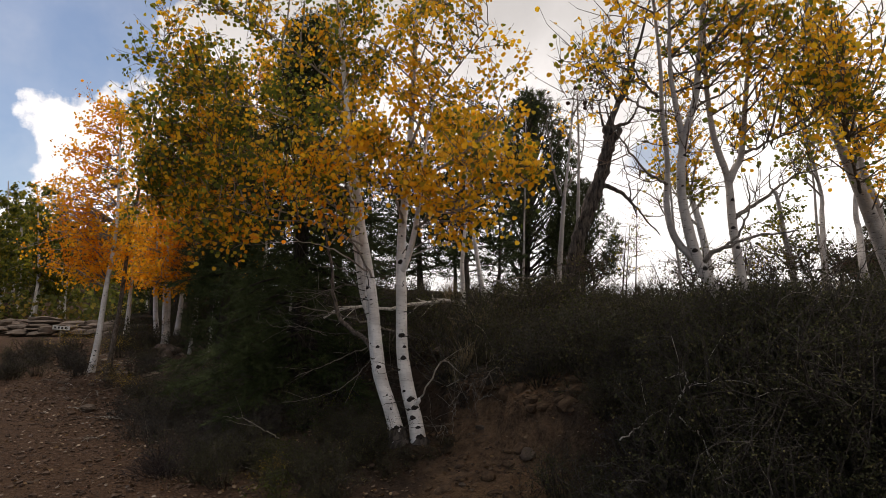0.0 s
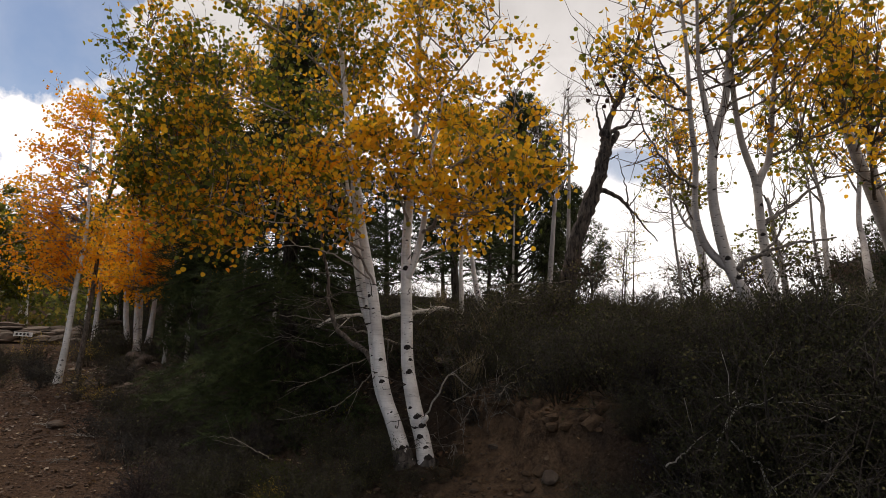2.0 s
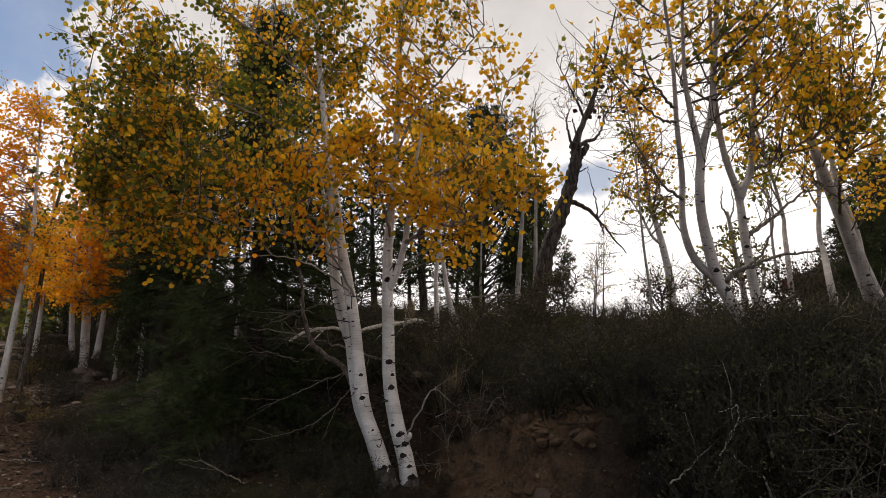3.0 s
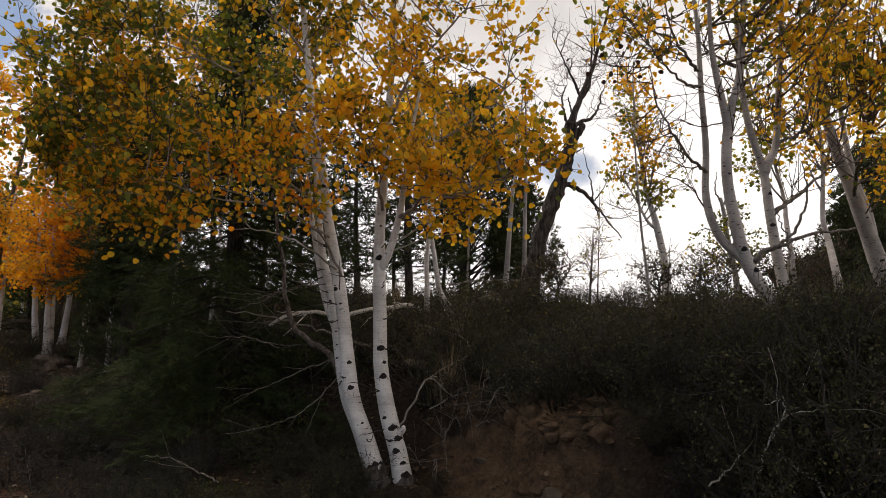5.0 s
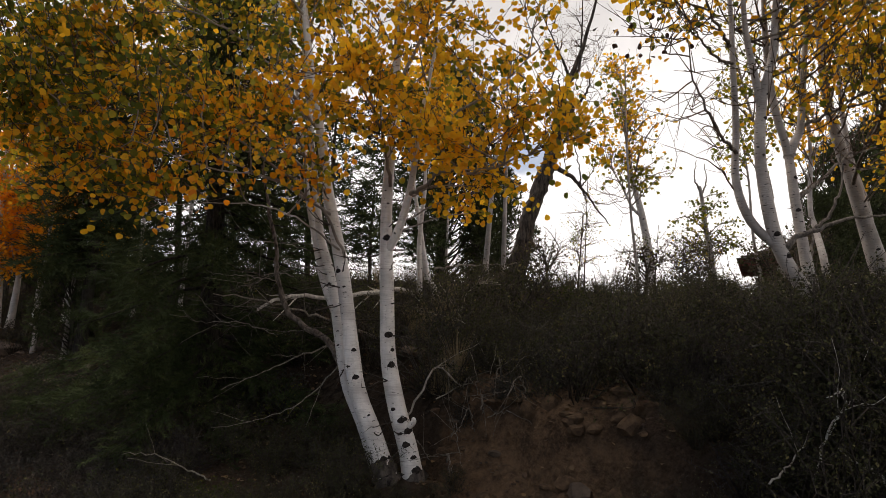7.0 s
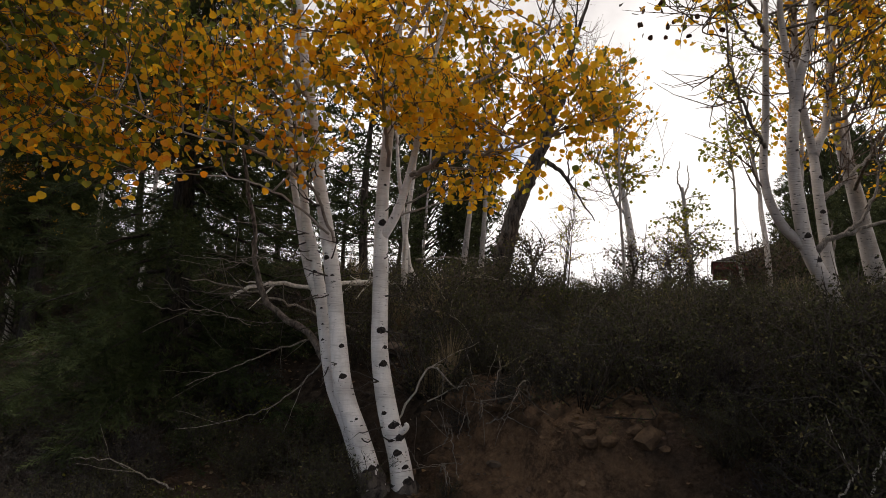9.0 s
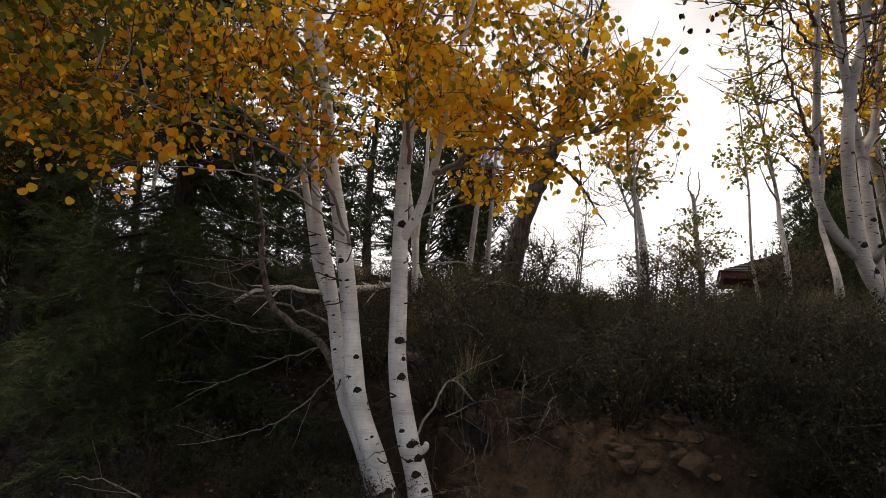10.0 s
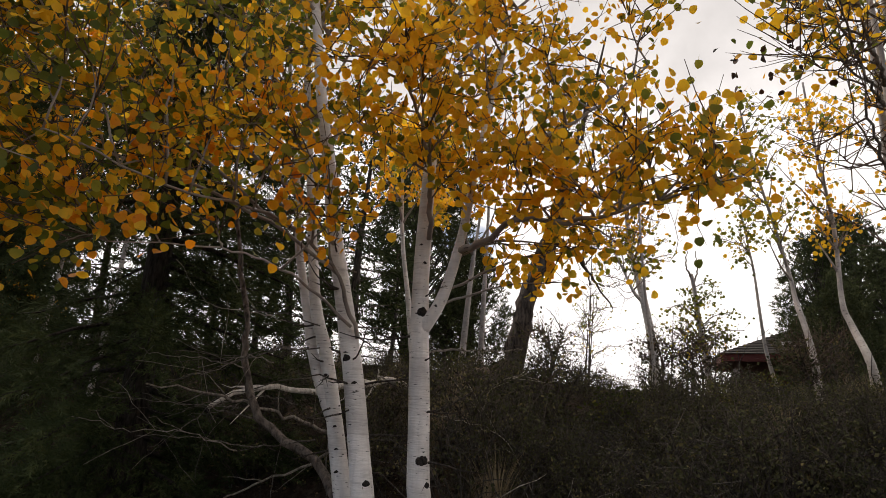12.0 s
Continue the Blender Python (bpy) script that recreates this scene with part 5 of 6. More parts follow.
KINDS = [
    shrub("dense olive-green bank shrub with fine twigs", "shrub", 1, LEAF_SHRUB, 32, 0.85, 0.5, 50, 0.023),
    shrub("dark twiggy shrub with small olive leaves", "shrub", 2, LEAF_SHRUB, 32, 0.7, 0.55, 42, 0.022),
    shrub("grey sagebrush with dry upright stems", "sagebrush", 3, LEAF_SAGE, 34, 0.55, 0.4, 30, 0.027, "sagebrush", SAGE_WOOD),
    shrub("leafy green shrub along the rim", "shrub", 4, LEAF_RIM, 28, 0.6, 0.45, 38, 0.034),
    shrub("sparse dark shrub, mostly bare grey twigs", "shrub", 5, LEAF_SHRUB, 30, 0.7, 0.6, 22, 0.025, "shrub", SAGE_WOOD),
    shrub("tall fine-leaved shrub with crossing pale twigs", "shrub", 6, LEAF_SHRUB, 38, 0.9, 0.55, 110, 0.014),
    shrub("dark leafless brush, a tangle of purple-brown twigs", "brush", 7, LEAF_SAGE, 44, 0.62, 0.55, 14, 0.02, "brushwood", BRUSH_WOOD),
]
places = []


TALLNESS = (0.85, 0.7, 0.55, 0.6, 0.7, 0.9, 0.62)


def plant_shrub(kind, x, y, scale, r):
    if x > 1.0 and y < 6.5:
        # the brush on the bank stays low and level
        room = 1.62 + 0.08 * math.hypot(x, y) - float(ground_height(x, y))
        scale = min(scale, max(0.3, room / TALLNESS[kind]))
    m = Matrix.Translation(on_ground(x, y, 0.02)) @ Matrix.Rotation(r.uniform(0, 6.28), 4, "Z") @ Matrix.Rotation(r.uniform(-0.15, 0.15), 4, "X") @ Matrix.Diagonal((scale * r.uniform(0.85, 1.2), scale * r.uniform(0.85, 1.2), scale * r.uniform(0.8, 1.15), 1))
    places.append((kind, m))


r = random.Random(11)
planted = []
tries = 0
while len(planted) < 255 and tries < 6000:
    tries += 1
    x, y = r.uniform(-5.5, 8.5), r.uniform(2.2, 11.5)
    s, a = bank_axes(x, y)
    if s < 0.25 or s > 5.6:
        continue
    if -0.5 < x < 1.0 and s < 0.7 and a < 1.2:
        continue
    if a > 0.6 and s < 0.8 and x > -0.7:
        continue
    near = 0.26 if y < 7 else 0.36
    if any((x - px_) ** 2 + (y - py_) ** 2 < near**2 for px_, py_ in planted):
        continue
    planted.append((x, y))
    if s > 3.6:
        kind = r.choice((3, 3, 3, 3, 0, 2))
    elif a > 0.8:
        kind = r.choice((2, 0, 0, 1, 1, 3))
    else:
        kind = r.choice((5, 1, 0, 4, 0)) if y < 6 else r.choice((0, 1, 1, 3, 0))
    plant_shrub(kind, x, y, r.uniform(0.65, 1.05) * (0.62 if s > 2.4 else 1.0 if s > 0.8 else 0.8), r)
# low growth at the foot of the clump and along the road's edge
for k in range(95):
    a, s = r.uniform(0.15, 5.2), r.uniform(-1.45, 0.35)
    x, y = -0.1 - 0.57 * a + 0.82 * s, 4.7 + 0.82 * a + 0.57 * s
    if x < -0.35:
        plant_shrub(r.choice((0, 0, 3, 1) if a < 2.2 else (1, 1, 6, 4, 0)), x, y, r.uniform(0.34, 0.6), r)
# the low dark brush between road and fir, and round the orange aspens
for k in range(54):
    a, s = r.uniform(1.4, 3.9), r.uniform(-1.75, -0.5)
    plant_shrub(r.choice((6, 6, 6, 2, 4)), -0.1 - 0.57 * a + 0.82 * s, 4.7 + 0.82 * a + 0.57 * s, r.uniform(0.42, 0.66), r)
for k in range(24):
    a, s = r.uniform(6.8, 10.6), r.uniform(-3.2, -1.9)
    plant_shrub(r.choice((2, 2, 1)), -0.1 - 0.57 * a + 0.82 * s, 4.7 + 0.82 * a + 0.57 * s, r.uniform(0.45, 0.75), r)
# the grey tangle above the cut
for k in range(64):
    a, s = r.uniform(-1.7, 1.0), r.uniform(0.78, 2.3)
    plant_shrub(r.choice((6, 4, 1, 2, 0)), -0.1 - 0.57 * a + 0.82 * s, 4.7 + 0.82 * a + 0.57 * s, r.uniform(0.38, 0.66), r)
for k in range(22):
    x, y = r.uniform(0.0, 1.1), r.uniform(4.75, 5.9)
    s, a = bank_axes(x, y)
    if s > 0.55:
        plant_shrub(r.choice((4, 4, 2)), x, y, r.uniform(0.3, 0.5), r)
for k in range(30):
    a, s = r.uniform(3.5, 12.0), r.uniform(-1.3, 0.3)
    plant_shrub(r.choice((2, 1, 4)), -0.1 - 0.57 * a + 0.82 * s, 4.7 + 0.82 * a + 0.57 * s, r.uniform(0.4, 0.7), r)
for k in range(40):
    a, s = r.uniform(7.5, 17.0), r.uniform(-1.2, 4.0)
    plant_shrub(r.choice((1, 1, 0)), -0.1 - 0.57 * a + 0.82 * s, 4.7 + 0.82 * a + 0.57 * s, r.uniform(0.7, 1.1), r)
for x, y, c in ((-0.5, 4.84, 0.3), (-0.62, 4.98, 0.34), (-0.27, 4.8, 0.22), (0.02, 4.86, 0.24), (-0.42, 4.72, 0.26), (-0.8, 4.9, 0.36), (-0.33, 4.9, 0.2), (-0.1, 4.85, 0.2), (-0.2, 4.83, 0.17), (-0.48, 4.95, 0.22), (0.05, 5.0, 0.22)):
    plant_shrub(1, x, y, c, r)
# the dark brush at the foot of the bank
for k in range(46):
    a, s = r.uniform(-3.3, -1.25), r.uniform(-0.25, 0.75)
    plant_shrub(r.choice((5, 5, 1, 6, 4)), -0.1 - 0.57 * a + 0.82 * s, 4.7 + 0.82 * a + 0.57 * s, r.uniform(0.42, 0.75), r)
# the tall growth that hides the feet of the clump on the bank
for k in range(12):
    plant_shrub(r.choice((0, 0, 5)), r.uniform(1.7, 2.4), r.uniform(3.7, 4.0), r.uniform(0.8, 1.0), r)
for k in range(34):
    x, y = r.uniform(1.05, 3.6), r.uniform(2.5, 4.0)
    s, a = bank_axes(x, y)
    if s > 0.2:
        plant_shrub(r.choice((5, 5, 5, 4)), x, y, r.uniform(0.85, 1.2), r)

def bit(plant, name):
    return next(c for c in plant.children if c.name.startswith(name))


# the nearest shrubs stand singly; the rest of the brush is one thicket for each kind of leaf
places.sort(key=lambda p: (p[1].translation - Vector((0.2, 2.5, 1.0))).length)
used, thickets = set(), {}
for kind, m in places:
    model = KINDS[kind]
    if (kind, "model") not in used:
        model.matrix_basis = m
        used.add((kind, "model"))
    elif len(used) < 296:
        copy_thing(model, m).matrix_basis = m
        used.add((kind, len(used)))
    else:
        thickets.setdefault(bit(model, "foliage").data.materials[0].name, []).append((kind, m))


def mesh_arrays(me):
    v = np.empty(len(me.vertices) * 3)
    me.vertices.foreach_get("co", v)
    faces = [tuple(p.vertices) for p in me.polygons]
    return v.reshape(-1, 3), [np.array([f for f in faces if len(f) == n]) for n in {len(f) for f in faces}]


SHAPES = [[mesh_arrays(bit(k, name).data) for name in ("stemwork", "foliage")] for k in KINDS]
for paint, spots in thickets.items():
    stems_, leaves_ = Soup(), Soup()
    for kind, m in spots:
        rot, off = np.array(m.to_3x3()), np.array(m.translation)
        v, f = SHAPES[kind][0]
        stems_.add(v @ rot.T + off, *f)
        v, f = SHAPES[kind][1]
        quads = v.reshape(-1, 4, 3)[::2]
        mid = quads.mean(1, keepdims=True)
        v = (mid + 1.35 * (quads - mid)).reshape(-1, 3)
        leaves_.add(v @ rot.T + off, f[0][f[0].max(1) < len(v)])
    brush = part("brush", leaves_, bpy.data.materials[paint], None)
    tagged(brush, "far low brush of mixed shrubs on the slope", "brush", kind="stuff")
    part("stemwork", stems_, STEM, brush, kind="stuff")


# ---------------------------------------------------------------- dead wood


def dead_branch(label, points, r0, r1, forks, seed, paint=None, group="dead branches on the bank"):
    rs = np.random.default_rng(seed)
    ln = curve(points, 22) + np.r_[[np.zeros(3)], rs.normal(size=(21, 3)) * (0.004 + 0.3 * r0)]
    branch = thing("dead_branch", tuple(ln[0]), label, "dead branch", group)
    s = Soup()
    tube(s, ln, np.linspace(r0, r1, 22), 6, 0.05)
    stick = part("stick", s, paint or DEAD_WOOD, branch)
    way = unit(np.gradient(ln, axis=0))
    for _ in range(forks):
        k = int(rs.uniform(0.2, 0.95) * 21)
        out = unit(way[k] + rs.normal(size=3) * 0.7)
        span = rs.uniform(0.12, 0.4)
        tw = ln[k] + out * span * np.linspace(0, 1, 6)[:, None] + rs.normal(size=(6, 3)) * 0.008 * np.linspace(0, 1, 6)[:, None]
        f = Soup()
        rk = r0 + (r1 - r0) * k / 21
        tube(f, tw, np.linspace(rk * 0.55, 0.0012, 6), 4)
        part("fork", f, paint or DEAD_WOOD, stick)
    return branch


dead_branch("bleached fallen aspen bough lying behind the clump", [(0.27, 7.4, 1.78), (0.05, 7.3, 1.83), (-0.17, 7.1, 1.8), (-0.47, 6.9, 1.74), (-0.7, 6.75, 1.7), (-0.91, 6.6, 1.73), (-1.12, 6.4, 1.69), (-1.3, 6.3, 1.6)], 0.032, 0.014, 11, 1, BLEACHED)
dead_branch("bare grey bough crossing behind the white trunks", [(-0.25, 6.6, 1.35), (-0.7, 6.3, 1.5), (-1.1, 6.1, 1.62), (-1.6, 5.9, 1.7)], 0.016, 0.004, 7, 2, GREY_WOOD)
dead_branch("pale thin dead branch slanting off the clump", [(-0.6, 5.9, 1.42), (-0.73, 6.05, 1.31), (-0.98, 6.1, 1.2), (-1.2, 6.1, 1.1), (-1.5, 6.0, 0.98)], 0.009, 0.0025, 5, 3, GREY_WOOD)
dead_branch("pale thin dead branch hanging low", [(-0.62, 5.5, 1.25), (-0.85, 5.5, 1.0), (-1.1, 5.5, 0.86), (-1.5, 5.5, 0.78)], 0.006, 0.0015, 3, 4, GREY_WOOD)
dead_branch("grey dead stick among the roadside shrubs", [(-1.45, 5.3, 0.5), (-1.6, 5.3, 0.58), (-1.78, 5.3, 0.67), (-1.98, 5.3, 0.68)], 0.006, 0.0015, 3, 5, GREY_WOOD)
dead_branch("grey forked dead branch arching over the cut soil", [(-0.2, 5.32, 0.86), (-0.1, 5.32, 1.02), (0.02, 5.33, 1.2), (0.2, 5.4, 1.06), (0.42, 5.52, 0.9), (0.58, 5.6, 0.78), (0.73, 5.65, 0.68)], 0.0085, 0.003, 9, 6, DEAD_WOOD)
dead_branch("grey dead twig over the soil cut", [(0.05, 5.5, 0.95), (0.3, 5.4, 1.08), (0.55, 5.3, 1.05), (0.7, 5.2, 0.98)], 0.005, 0.0015, 5, 7, DEAD_WOOD)
dead_branch("bleached dead shrub branch on the bank", [(1.3, 3.48, 0.85), (1.38, 3.45, 1.07), (1.42, 3.42, 1.16), (1.43, 3.41, 1.25), (1.29, 3.37, 1.22)], 0.0055, 0.0022, 2, 8, BLEACHED)
dead_branch("bleached upright dead shrub twig", [(1.38, 3.45, 1.05), (1.45, 3.44, 1.16), (1.53, 3.44, 1.21)], 0.003, 0.0012, 2, 9, BLEACHED)
dead_branch("pale fallen stick in the low shrubs", [(1.04, 3.44, 0.86), (1.12, 3.44, 0.91), (1.2, 3.45, 0.98), (1.25, 3.45, 1.01)], 0.0048, 0.0024, 2, 15, DEAD_WOOD)
dead_branch("grey broken branch with a hooked end", [(1.38, 3.41, 1.0), (1.42, 3.36, 0.95), (1.45, 3.3, 0.92), (1.46, 3.25, 0.84), (1.47, 3.24, 0.72)], 0.0048, 0.007, 3, 16, BLEACHED)
dead_branch("pale dead shrub branch with many forks", [(2.15, 3.4, 0.95), (2.2, 3.38, 1.12), (2.28, 3.38, 1.2), (2.24, 3.38, 1.32), (2.26, 3.36, 1.36)], 0.0055, 0.002, 6, 10)
dead_branch("pale dead twig leaning out of the shrubs", [(2.3, 3.4, 0.95), (2.1, 3.2, 1.12), (1.85, 3.1, 1.2), (1.6, 3.0, 1.16)], 0.005, 0.002, 7, 11)
dead_branch("grey dead branch lying along the rim", [(0.8, 9.0, 2.22), (1.2, 8.95, 2.28), (1.6, 8.9, 2.3), (2.05, 8.85, 2.33)], 0.018, 0.006, 7, 12, GREY_WOOD)
dead_branch("crooked dead twig at the foot of the dark snag", [(2.2, 8.8, 2.2), (2.45, 8.75, 2.35), (2.5, 8.7, 2.6), (2.3, 8.7, 2.85)], 0.016, 0.004, 8, 13, DARK_BARK)
r = random.Random(17)
for k in range(12):
    x, y, z = r.uniform(-1.15, -0.72), r.uniform(5.6, 5.95), r.uniform(1.15, 2.1)
    span, rise, depth = r.uniform(0.35, 0.85), r.uniform(-0.3, 0.22), r.uniform(-0.15, 0.3)
    dead_branch("thin bare side twig beside the white trunks", [(x, y, z), (x - 0.35 * span, y + 0.3 * depth, z + 0.2 * rise + r.uniform(-0.04, 0.06)), (x - 0.7 * span, y + 0.7 * depth, z + 0.6 * rise), (x - span, y + depth, z + rise)], r.uniform(0.003, 0.0048), 0.0012, r.randint(2, 5), 220 + k, STICK if k % 3 else GREY_WOOD, "bare side twigs of the clump")
r = random.Random(21)
for k in range(22):
    a, s = r.uniform(-3.2, 4.5), r.uniform(0.6, 3.6)
    x, y = -0.1 - 0.57 * a + 0.82 * s, 4.7 + 0.82 * a + 0.57 * s
    z = float(ground_height(x, y))
    ang, span = r.uniform(2.2, 5.2), r.uniform(0.4, 0.8)
    end = (x + math.cos(ang) * span, y + math.sin(ang) * span)
    lift = r.uniform(0.45, 0.8)
    dead_branch("thin weathered dead branch caught in the shrubs", [(x, y, z), (x + 0.3 * (end[0] - x), y + 0.3 * (end[1] - y), z + 0.6 * lift), (*end, max(z + lift * 0.8, float(ground_height(*end)) + 0.3))], r.uniform(0.003, 0.0055), 0.0012, r.randint(3, 6), 40 + k, DEAD_WOOD if k % 5 == 0 else STICK)

for k in range(8):
    x, y = r.uniform(1.15, 2.9), r.uniform(2.55, 3.7)
    z = float(ground_height(x, y)) + r.uniform(0.2, 0.45)
    ang, span, lift = r.uniform(2.6, 5.6), r.uniform(0.25, 0.6), r.uniform(0.15, 0.6)
    dead_branch("wiry bleached twig sticking out of the shrubs", [(x, y, z - 0.25), (x + 0.4 * span * math.cos(ang), y + 0.4 * span * math.sin(ang), z + 0.6 * lift), (x + 0.7 * span * math.cos(ang + 0.5), y + 0.7 * span * math.sin(ang + 0.5), z + 0.8 * lift), (x + span * math.cos(ang), y + span * math.sin(ang), z + lift * r.uniform(0.6, 1.1))], r.uniform(0.0025, 0.004), 0.001, r.randint(5, 9), 160 + k, STICK if k % 3 else GREY_WOOD, "wiry twigs in the shrubs")

for k in range(14):
    x, y = r.uniform(-0.05, 1.1), r.uniform(4.95, 5.7)
    z = float(ground_height(x, y))
    ang, span = r.uniform(3.6, 5.6), r.uniform(0.25, 0.5)
    dead_branch("thin grey root and twig hanging over the soil cut", [(x, y, z), (x + 0.4 * span * math.cos(ang), y + 0.4 * span * math.sin(ang), z + r.uniform(0.05, 0.2)), (x + span * math.cos(ang), y + span * math.sin(ang), z - r.uniform(-0.1, 0.2))], r.uniform(0.004, 0.007), 0.0015, r.randint(3, 6), 90 + k, GREY_WOOD)

for k in range(56):
    a, s = r.uniform(1.2, 9.0), r.uniform(-2.3, 0.2)
    x, y = -0.1 - 0.57 * a + 0.82 * s, 4.7 + 0.82 * a + 0.57 * s
    z = float(ground_height(x, y)) + 0.015
    ang, span = r.uniform(0, 6.28), r.uniform(0.15, 0.5)
    ex, ey = x + span * math.cos(ang), y + span * math.sin(ang)
    dead_branch("thin dry stick lying on the litter", [(x, y, z), (0.5 * (x + ex), 0.5 * (y + ey), float(ground_height(0.5 * (x + ex), 0.5 * (y + ey))) + 0.03), (ex, ey, float(ground_height(ex, ey)) + 0.015)], r.uniform(0.003, 0.007), 0.0015, r.randint(1, 4), 120 + k, DEAD_WOOD if k % 3 == 0 else GREY_WOOD, "dry sticks on the litter")

# thin leafy saplings against the sky on the rim
for seed, x, y, tall in ((70, 3.0, 8.9, 1.5), (71, 2.75, 8.6, 0.9), (72, 4.9, 9.3, 0.9), (73, 5.3, 9.2, 0.8), (74, 4.6, 8.9, 0.7), (75, 3.75, 8.3, 0.8), (76, 2.6, 8.3, 0.9)):
    z = float(ground_height(x, y))
    aspen("wispy sapling with tiny leaves against the sky", [(x, y, z), (x + 0.04, y, z + tall * 0.5), (x + 0.1, y, z + tall * 1.25)], 0.012, 0.004, [((x + 0.05, y, z + tall * 0.8), (0.34, 0.25, tall * 0.4), 9)], LEAF_PALE, bark=STEM, limb_bark=STEM, seed=seed, size=0.022, leaves_each=2, twigs_each=5, group="saplings on the rim", name="sapling", sides=5, leaf_gap=0.02, stout=0.006)


# bare tangled bushes on the rim
for seed, x, y, tall in ((80, 4.95, 9.25, 0.75), (81, 5.35, 9.5, 0.65), (82, 2.2, 8.5, 0.6), (83, 3.6, 8.3, 0.6), (84, 5.2, 7.5, 0.7), (85, 5.7, 7.7, 0.75), (86, 4.7, 7.3, 0.55), (87, 6.1, 8.3, 0.7)):
    z = float(ground_height(x, y))
    aspen("bare tangled dark bush against the sky", [(x, y, z), (x + 0.05, y, z + tall * 0.5), (x, y, z + tall)], 0.022, 0.008, [((x, y, z + tall * 0.85), (0.5, 0.4, tall * 0.45), 22)], LEAF_SHRUB, bark=DARK_BARK, limb_bark=DARK_BARK, seed=seed, size=0.028, leaves_each=2, twigs_each=7, group="bare bushes on the rim", name="bush", sides=5, leaf_gap=0.02, stout=0.012)

# ---------------------------------------------------------------- stones


def rock(label, at, size, seed, paint=None, group="stones", name="rock", sink=0.3):
    """A lumpy broken stone, part sunk in the soil."""
    rs = np.random.default_rng(seed)
    bm = bmesh.new()
    bmesh.ops.create_icosphere(bm, subdivisions=2, radius=1)
    cuts = [(unit(rs.normal(size=3)), rs.uniform(0.55, 0.85)) for _ in range(9)]
    v = np.array([p.co for p in bm.verts])
    for n, d in cuts:
        over = np.clip(v @ n - d, 0, None)
        v -= over[:, None] * n
    v += 0.03 * rs.normal(size=v.shape)
    v = v * np.asarray(size) / 1.0
    f = np.array([[q.index for q in p.verts] for p in bm.faces])
    bm.free()
    spin = np.array(Matrix.Rotation(rs.uniform(0, 6.3), 3, "Z"))
    s = Soup()
    s.add(v @ spin.T + np.asarray(at) + (0, 0, size[2] * (1 - 2 * sink)), f)
    ob = part(name, s, paint or STONE, None, smooth=False)
    ob.data.transform(Matrix.Translation(-Vector(at)))
    ob.location = at
    return tagged(ob, label, "rock", group)


rock("pale weathered boulder beside the white trunks", on_ground(0.12, 5.08), (0.1, 0.08, 0.1), 1, CLOD, sink=0.75)
rock("broken block of brown soil at the side of the cut", on_ground(0.98, 4.42), (0.13, 0.1, 0.11), 2, CLOD, "soil clods in the cut", "soil_clod", 0.6)
rock("flat pale stone on the slope", on_ground(0.05, 6.35), (0.16, 0.12, 0.07), 4, PALE_STONE)
rock("flat brown stone on the slope", on_ground(0.3, 6.0), (0.14, 0.1, 0.06), 5)
rock("brown stone near the rim", on_ground(1.29, 8.3), (0.3, 0.2, 0.2), 6)
rock("brown stone under the snag", on_ground(1.7, 8.6), (0.28, 0.22, 0.22), 7)
r = random.Random(31)
for k in range(104):
    if k < 40:
        x, y, c = r.uniform(-0.1, 1.2), r.uniform(3.7, 5.5), r.uniform(0.015, 0.055) * (2 if k % 9 == 0 else 1)
    else:
        a, s = r.uniform(3.5, 11.5), r.uniform(-2.4, 0.2)
        x, y, c = -0.1 - 0.57 * a + 0.82 * s, 4.7 + 0.82 * a + 0.57 * s, r.uniform(0.03, 0.11)
    rock("small weathered stone lying on the dirt", on_ground(x, y), (c * r.uniform(0.8, 1.5), c, c * r.uniform(0.4, 0.7)), 100 + k, (CLOD if k % 4 else STONE) if k < 40 else r.choice((STONE, PALE_STONE)))
for k in range(46):
    x, y, c = r.uniform(-0.15, 1.15), r.uniform(4.1, 5.6), r.uniform(0.03, 0.085)
    rock("crumbling clod of brown soil in the cut", on_ground(x, y), (c * r.uniform(0.9, 1.6), c, c * r.uniform(0.5, 0.9)), 400 + k, CLOD, "soil clods in the cut", "soil_clod", 0.78)
for k in range(9):
    a, s = r.uniform(-1.35, 0.45), r.uniform(0.5, 0.68)
    x, y, c = -0.1 - 0.57 * a + 0.82 * s, 4.7 + 0.82 * a + 0.57 * s, r.uniform(0.05, 0.1)
    rock("rounded lump of brown soil in the cut face", on_ground(x, y), (c * r.uniform(0.9, 1.5), c, c * r.uniform(0.6, 0.9)), 600 + k, CLOD, "soil clods in the cut", "soil_clod", 0.84)
# the layered ledge by the bend of the road
for k in range(64):
    x, y = r.uniform(-13.4, -8.8), r.uniform(15.9, 17.8)
    rock("layered pale brown ledge rock by the road bend", (x, y, float(ground_height(x, y)) + 0.34 * max(0.0, y - 16.0) ** 0.7 * r.uniform(0.3, 1.0)), (r.uniform(0.25, 0.65), r.uniform(0.2, 0.4), r.uniform(0.06, 0.15)), 200 + k, PALE_STONE if k % 3 == 0 else STONE, "ledge by the road", "ledge_rock")
for k in range(16):
    x, y = r.uniform(-6.4, -4.4), r.uniform(11.4, 13.4)
    rock("pale broken stone on the slope below the aspens", on_ground(x, y), (r.uniform(0.1, 0.3), r.uniform(0.1, 0.2), r.uniform(0.05, 0.12)), 300 + k, PALE_STONE, "stones below the aspens")

